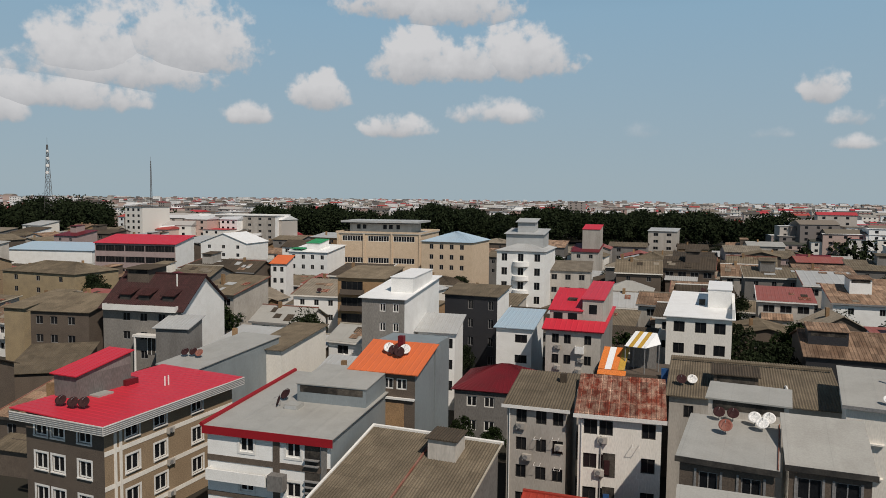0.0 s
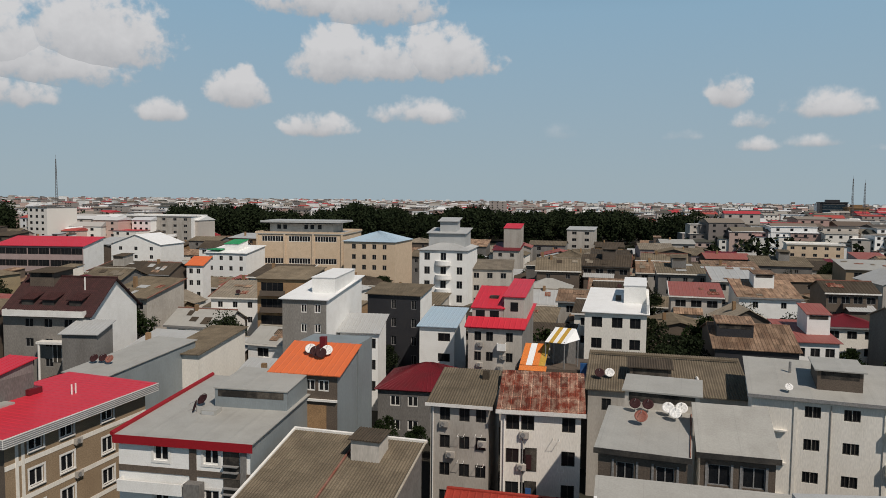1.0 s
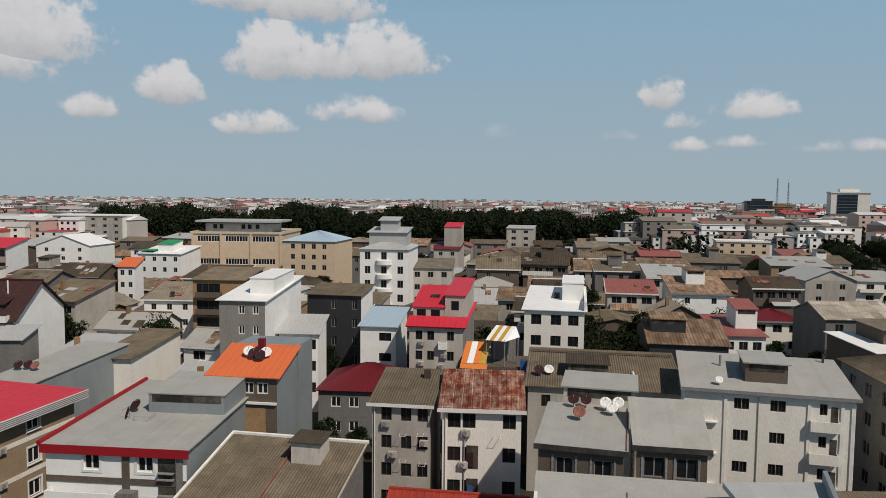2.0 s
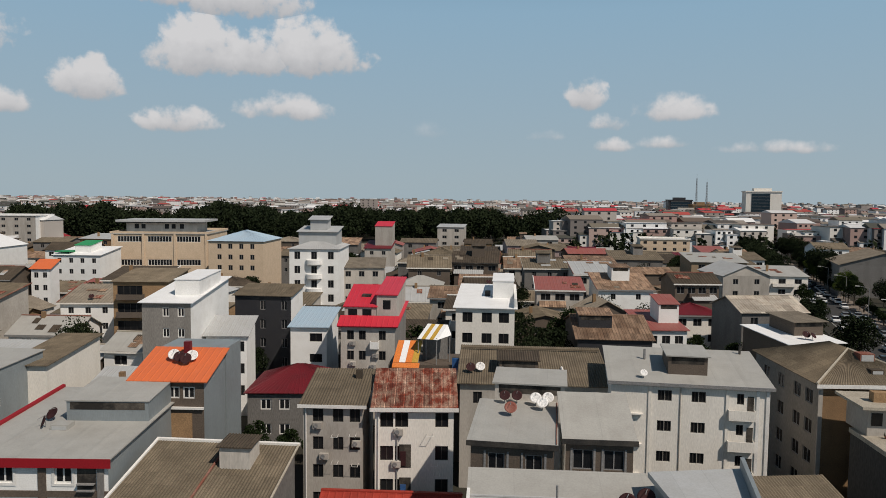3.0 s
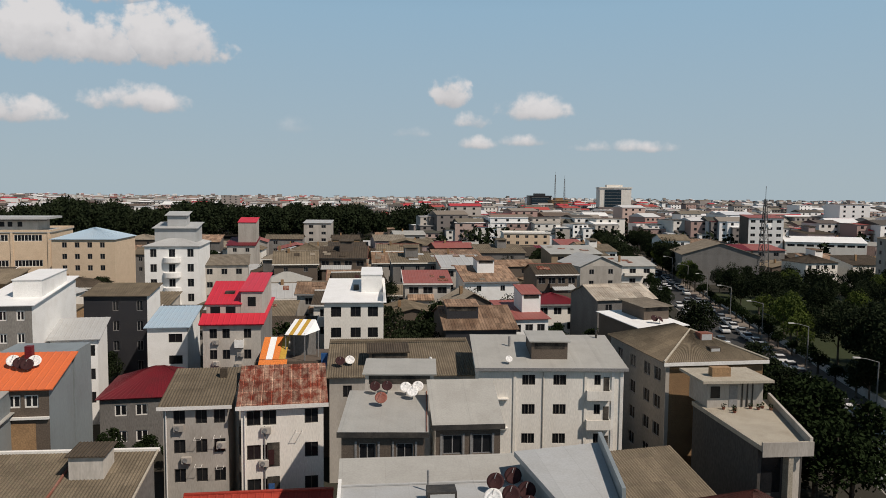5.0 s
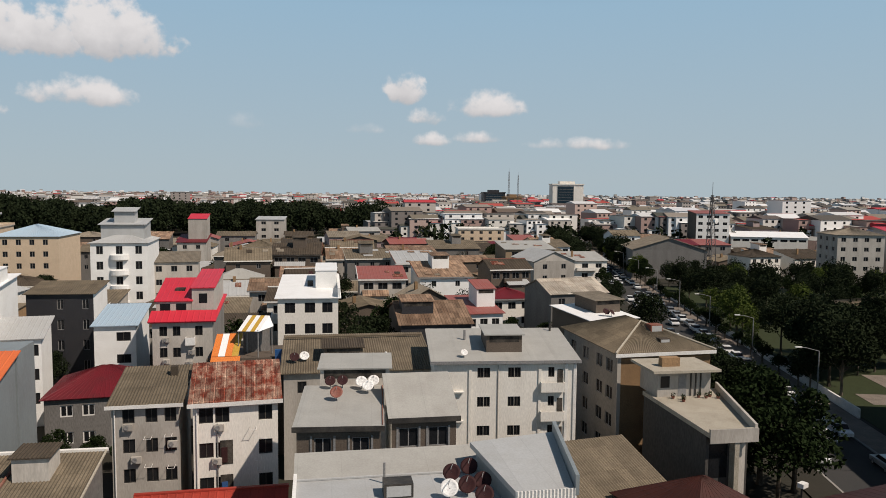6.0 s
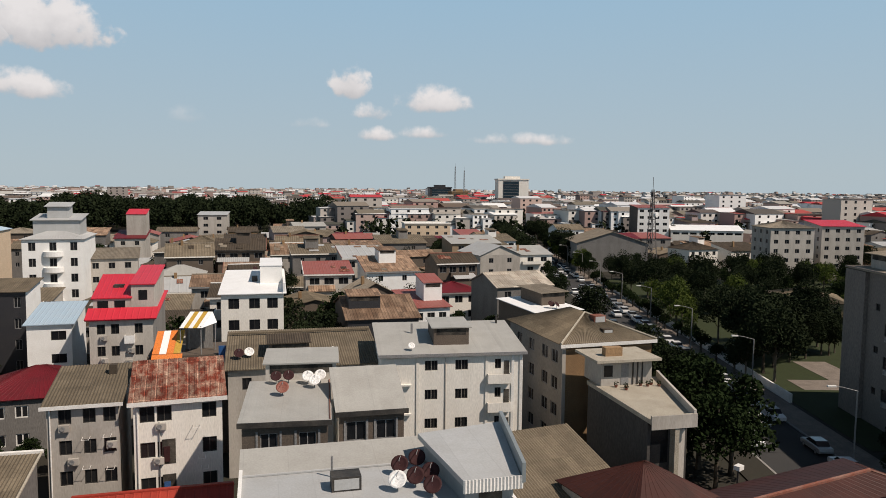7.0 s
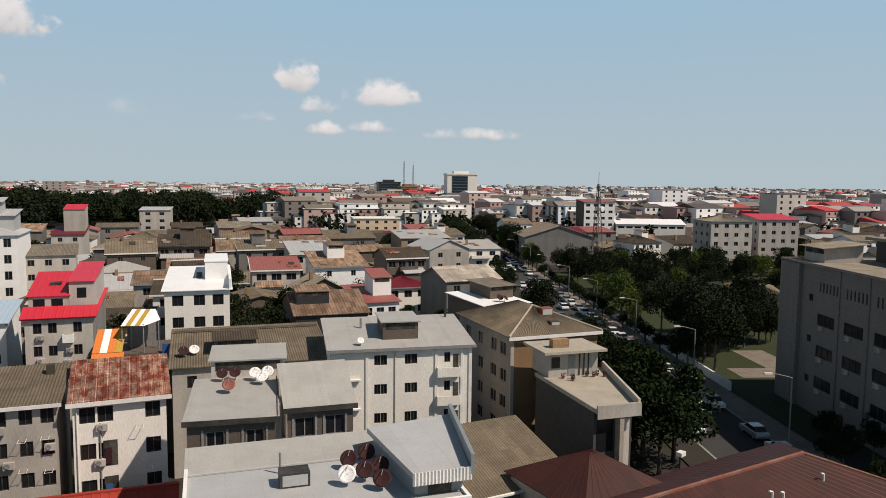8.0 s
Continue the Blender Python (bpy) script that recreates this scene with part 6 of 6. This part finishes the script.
for px in (3.6, 4.1, 4.6):
    box_part("upright", (px, 9.9, 10.05, px + 0.1, 9.997, 12.4), "trim_dark", terrace)
box_part("chimney", (1.0, 10.6, 12.753, 2.8, 11.4, 13.6), "raw_brick", terrace)
FOOT.append((35.7, 49.4, -6, 7.6, 14))
jk = random.Random(4)
for px, py in ((1.6, 9.4), (2.4, 8.9), (4.2, 9.4), (4.8, 9.1), (5.4, 9.5), (2.1, 8.3), (5.9, 8.9)):
    p = on(terrace, px, py, 10.0)
    pot = new("flower_pot")
    pot.matrix_basis = pose(*p, 0, 0, jk.uniform(0, 90))
    tagged(pot, "dark flower pot standing on the terrace", "flower pot", "pots on the terrace")
    part("pot", mesh_of("pot", *lathe([(0.02, 0), (0.12, 0), (0.18, 0.22), (0.15, 0.22), (0.12, 0.18), (0.02, 0.17)], 10), "terracotta"), pot)
    lv = leaves((0, 0, 0.38), (0.22, 0.22, 0.2), 40, 0.08, wood)
    part("plant", mesh_of("plant", lv.tolist(), quads(lv), "leaf"), pot)

# pale roof with the dishes
solid("roof_strip", [(6.6, 13.66), (9.2, 13.66), (9.2, 14.25)], -0.2, 10.2, "grey_sheet", dish_house, "x")
shed_room = prism("stair_house", [(10.6, 0.9), (13.1, 0.9), (14.5, 7.9), (9.9, 6.9)], 13.4, 14.7, "steel_sheet", dish_house)
part("roof", mesh_of("roof", *sheet((10.4, 0.4, 15.0), (13.3, 0.4, 15.0), (14.8, 8.2, 15.1), (9.6, 7.2, 15.1), "pale_sheet", 0, 1, 0.3), "pale_sheet"), shed_room)
part("ribbed_fascia", mesh_of("ribbed_fascia", *sheet((10.35, 0.32, 14.4), (13.4, 0.32, 14.4), (13.4, 0.32, 15.06), (10.35, 0.32, 15.06), "trim_white", 0.03, 0.18, 0.03), "trim_white"), shed_room)
prism("upstand", [(13.33, 0.3), (13.52, 0.3), (15.05, 8.3), (14.82, 8.3)], 14.7, 15.7, "steel_sheet", shed_room)
box_part("door", (11.3, 0.84, 13.66, 12.5, 0.897, 14.4), "void", shed_room)
skylight(dish_house, 4.4, 3.6, 5.9, 4.6, 13.66, 0.75, "trim_dark", "pale_sheet")
for px, py, mt in ((8.2, 5.2, "dish_rust"), (7.7, 3.2, "dish_white"), (8.7, 3.5, "dish_rust"), (9.3, 5.9, "dish_rust"), (9.6, 3.9, "dish_rust"), (9.3, 2.2, "dish_rust")):
    dish_on(dish_house, px, py, 13.66, 0.95, mt, -25)
capping(dish_house, [(-0.2, 6.5, 13.72), (10.4, 6.5, 13.72)], 0.07, "pale_sheet")
part("vent_pipe", mesh_of("vent_pipe", *tube([(4.6, 5.6, 13.6), (4.6, 5.6, 14.8)], 0.06), "trim_grey"), dish_house)
dish_on(corr_low, 1.4, 8.0, 7.98, 1.1, "dish_white", 30)
dish_on(corr_low, 2.6, 8.2, 8.03, 0.9, "dish_rust", -30)
capping(corr_low, [(-0.4, -0.4, 5.85), (10.0, -0.4, 5.85)], 0.12, "trim_white")

# dark red sheet roofs below the camera
house(17.9, 28.6, 7, 36.0, 12.0, 6.2, "long low house with a dark red sheet roof", wall="pale_plaster", roof="hip", top="terracotta_sheet", rise=2.2, cols=0, name="house")
house(27.3, 38.8, 7, 8.4, 8.4, 6.9, "small wing with a dark red hipped roof", wall="pale_plaster", roof="hip", top="terracotta_sheet", rise=2.2, cols=0, name="house")
house(-8.5, 53.0, -4, 10.5, 6.5, 4.9, "low house with a bright rust-red roof", wall="pale_plaster", roof="gable", top="brick_red_sheet", rise=1.4, cols=0, name="house")
lamp = new("floodlight")
lamp.matrix_basis = pose(40.1, 44.0, 0, 0, 0, 20)
tagged(lamp, "white floodlight on a thin dark pole", "floodlight")
part("pole", mesh_of("pole", *tube([(0, 0, 0), (0, 0, 7.2)], 0.09, 8), "trim_dark"), lamp)
box_part("lamp_head", (-0.35, -0.3, 7.203, 0.35, 0.2, 7.55), "trim_white", lamp)

# large block: stair turret and roof
annex(big_block, 1.0, 2.0, 6.0, 7.0, 19.1, 21.0, "pale_plaster", "asbestos_light", 0.6, 0.6, True)
box_part("roof_storey", (4.0, 10.0, 19.165, 34.0, 22.0, 22.0), "dark_clad", big_block)
box_part("upper_roof", (3.0, 9.0, 22.003, 35.0, 23.0, 22.4), "asbestos_light", big_block)
box_part("pilaster", (-0.3, -0.5, 0, 4.6, -0.003, 18.9), "block_plaster", big_block)
for c in (10.5, 16.3, 22.1):
    pipe(big_block, c + 2.9, 0, 18.9, "block_plaster")
    for z in (12.3, 8.3, 4.3):
        ac_on(big_block, c - 0.8, z - 1.3, -112)

# stepped red roofs
roof_slope(red_step, ((-0.45, -0.5, 13.15), (7.5, -0.5, 13.15), (7.5, 1.97, 14.15), (-0.45, 1.97, 14.15)), "red_sheet")
annex(red_step, 0.1, 2.0, 4.3, 9.5, 13.0, 15.3, "pale_plaster", "red_sheet", 2.0, 0.2, False)
annex(red_step, 4.35, 2.2, 7.0, 12.8, 13.0, 16.9, "pale_plaster", "red_sheet", 1.2, 0.2, False)
for px in (1.2, 3.1):
    box_part("upper_window", (px - 0.6, 1.97, 14.1, px + 0.6, 1.997, 15.0), "glass", red_step)
box_part("upper_window", (5.2, 2.17, 15.0, 6.2, 2.197, 16.2), "glass", red_step)
box_part("roof_opening", (1.9, 5.0, 16.0, 3.1, 6.2, 16.5), "void", red_step)
for px, pz in ((1.6, 10.6), (1.6, 7.9), (4.3, 10.6), (4.6, 9.0), (4.3, 7.6)):
    ac_on(red_step, px, pz, -4)
balcony(red_step, 3.9, 5.0, 10.2, 0.6, "white_paint")

# white roofs
annex(white_top, 5.0, 6.5, 8.05, 15.5, 14.9, 17.6, "white_paint", "white_roof", 0.2, 0.1, False)
box_part("side_parapet", (8.12, -0.2, 14.6, 8.45, 17.6, 15.9), "white_paint", white_top)
box_part("roof_window", (3.8, 8.0, 15.0, 4.6, 8.8, 15.9), "trim_dark", white_top)
annex(white_big, 2.9, 3.6, 6.2, 12.5, 16.3, 18.6, "white_paint", "white_roof", 0.4, 0.1, False)
annex(tin_house, 0.6, 3.5, 5.6, 7.5, 9.2, 12.0, "dark_clad", "tan_rust", 0.5, 0.2, True)
annex(red_small, 3.2, 4.0, 6.5, 9.0, 9.2, 12.6, "white_paint", "faded_red", 1.0, 0.2, True)
for px, py, mt in ((0.9, 3.6, "dish_rust"), (1.8, 4.0, "dish_rust"), (2.9, 3.8, "dish_salmon")):
    dish_on(steel_shed, px, py, 10.1 + py * 0.078, 1.0, mt)

# public hall: set-back storey under a broad flat roof
box_part("upper_wall", (2.0, 7.0, 18.2, 23.0, 20.0, 21.4), "pale_plaster", public_hall)
box_part("upper_roof", (-0.5, 5.0, 21.403, 26.0, 22.0, 22.0), "pale_sheet", public_hall)
box_part("roof_underside", (-0.3, 5.2, 21.1, 25.8, 6.9, 21.39), "trim_dark", public_hall)
for px in (4.5, 6.5, 13.5, 15.5, 18.0):
    box_part("upper_window", (px, 6.96, 19.3, px + 1.2, 6.997, 20.7), "glass", public_hall)
for px in (0.1, 8.9, 18.1, 27.3):
    box_part("pilaster", (px, -0.3, 0, px + 0.6, -0.003, 18.0), "beige_brick", public_hall)

# ornate white block: round balconies and a stepped top
for z in (14.5, 11.3, 8.1, 4.9):
    n = 10
    plan = [(5.55 + 1.8 * math.cos(math.pi + math.pi * i / n), -0.01 + 1.2 * math.sin(math.pi + math.pi * i / n)) for i in range(n + 1)]
    prism("balcony", plan, z, z + 1.0, "white_paint", ornate)
annex(ornate, 1.3, 4.0, 9.9, 12.5, 18.2, 21.6, "pale_sheet", "pale_sheet", 1.0, 0.5, False)
annex(ornate, 3.6, 6.0, 7.6, 10.5, 21.0, 24.3, "pale_sheet", "pale_sheet", 0.8, 0.5, False)
annex(pink_tower, 3.0, 3.5, 8.9, 9.8, 12.2, 19.5, "pale_plaster", "red_sheet", 1.5, 0.2, False)
annex(green_top, 4.5, 3.0, 9.0, 9.0, 13.2, 15.5, "white_paint", "green_sheet", 1.0, 0.2, False)
box_part("green_panel", (0.2, 0.5, 13.75, 4.3, 5.0, 14.0), "green_sheet", green_top)
capping(maroon, [(-0.6, 6.5, 16.85), (14.6, 6.5, 16.85)], 0.15, "maroon_tile")
balcony(maroon, 0.6, 13.4, 11.6, 1.0, "trim_white")
for px in (1.7, 2.8, 7.7, 8.8, 9.8):
    ac_on(maroon, px, 11.9, 2)
for z in (12.0, 9.0, 6.0, 3.0):
    balcony(balcony_house, 0.8, 5.2, z, 1.0, "brown_stone")

# striped canopy on a roof between the houses
canopy = new("roof_canopy")
canopy.matrix_basis = pose(-0.6, 79.5, 0, 0, 0, -4)
tagged(canopy, "orange, yellow and white striped sheet canopy on steel posts", "canopy")
box_part("base_wall", (-4.2, 0.3, 0, 4.2, 6.5, 11.0), "brown_stone", canopy)
for i, stripe in enumerate(("stripe_orange", "white_roof", "stripe_orange", "yellow_paint")):
    roof_slope(canopy, ((-3.6 + i * 0.7, -0.6, 11.5), (-2.91 + i * 0.7, -0.6, 11.5), (-2.71 + i * 0.7, 3.2, 13.2), (-3.4 + i * 0.7, 3.2, 13.2)), stripe, 0.06, True)
roof_slope(canopy, ((-3.6, -1.5, 11.1), (-0.6, -1.5, 11.1), (-0.6, -0.62, 11.45), (-3.6, -0.62, 11.45)), "stripe_orange", 0.06, True)
for i, stripe in enumerate(("white_roof", "yellow_paint", "white_roof", "yellow_paint", "white_roof")):
    x0, x1 = -1.0 + 0.46 * i, -0.55 + 0.46 * i
    roof_slope(canopy, ((x0, 0.8 - 0.1 * i, 13.9), (x1, 0.7 - 0.1 * i, 13.9), (x1 + 1.0, 3.2 - 0.1 * i, 15.2), (x0 + 1.0, 3.3 - 0.1 * i, 15.2)), stripe, 0.06, True)
roof_slope(canopy, ((1.31, 0.25, 13.9), (2.8, 2.2, 14.1), (2.33, 2.8, 15.2), (2.31, 2.78, 15.2)), "white_roof", 0.06, True)
for px, py in ((-0.9, 1.0), (1.2, 0.5), (-0.1, 2.6), (2.6, 2.2)):
    part("post", mesh_of("post", *tube([(px, py, 11.0), (px, py, 14.05)], 0.06), "trim_grey"), canopy)
for px in (-3.5, -0.3):
    part("post", mesh_of("post", *tube([(px, 3.5, 11.0), (px, 3.5, 13.6)], 0.05), "trim_grey"), canopy)
box_part("back_wall", (-0.6, 3.5, 11.003, 2.3, 3.7, 14.6), "grey_plaster", canopy)
box_part("blue_tarpaulin", (3.0, 0.0, 10.0, 4.1, 0.28, 11.9), "blue_paint", canopy)

# maroon villa: dormers, roof room, porch
for px in (2.2, 5.6, 9.9):
    dm = box_part("dormer", (px, 1.2, 12.4, px + 1.9, 4.2, 13.9), "trim_dark", maroon)
    roof_slope(dm, ((px - 0.3, 0.9, 13.9), (px + 2.2, 0.9, 13.9), (px + 2.2, 4.4, 14.9), (px - 0.3, 4.4, 14.9)), "maroon_tile", 0.1)
annex(maroon, 1.2, 4.6, 5.2, 9.5, 13.5, 17.6, "brown_stone", "asbestos_dark", 0.3, 0.5, True)
part("vent_pipe", mesh_of("vent_pipe", *tube([(10.6, 4.2, 14.6), (10.6, 4.2, 17.0)], 0.12), "trim_white"), maroon)
box_part("porch_roof", (6.3, -1.6, 7.6, 11.7, -0.003, 7.95), "trim_white", maroon)
for px in (6.5, 11.2):
    part("porch_column", mesh_of("porch_column", *tube([(px + 0.15, -1.4, 0), (px + 0.15, -1.4, 7.6)], 0.18, 10), "trim_white"), maroon)
box_part("arched_door", (7.9, -0.05, 4.6, 10.1, -0.004, 7.2), "trim_dark", maroon)
for px in (7.9, 8.6, 9.35, 10.02):
    box_part("door_bar", (px, -0.09, 4.6, px + 0.09, -0.053, 7.2), "trim_white", maroon)

# dark upper room on the flat white roof
annex(flat_white, 3.6, 4.0, 8.2, 10.0, 10.3, 12.4, "brown_stone", "asbestos_light", 0.4, 0.5, True)
dish_on(flat_white, 4.0, 2.0, 10.35, 1.1, "dish_rust")
dish_on(flat_white, 4.6, 1.4, 10.3, 1.0, "dish_rust", 40)

# bars, vents and leaning poles on the long red roof
long_red = next(o for o in scene.objects if o.parent is None and o.get("label", "").startswith("long low house with a dark red"))
for px, py, hz in ((22.0, 3.0, 1.0), (22.8, 2.7, 0.9), (28.5, 3.4, 0.8)):
    part("vent_pipe", mesh_of("vent_pipe", *tube([(px, py, 7.0), (px, py, 7.3 + hz), (px - 0.35, py, 7.4 + hz)], 0.08), "trim_white"), long_red)
capping(long_red, [(6.0, 6.0, 8.55), (30.0, 6.0, 8.55)], 0.14, "terracotta")
capping(long_red, [(36.3, -0.3, 6.25), (30.0, 6.0, 8.55)], 0.1, "terracotta")
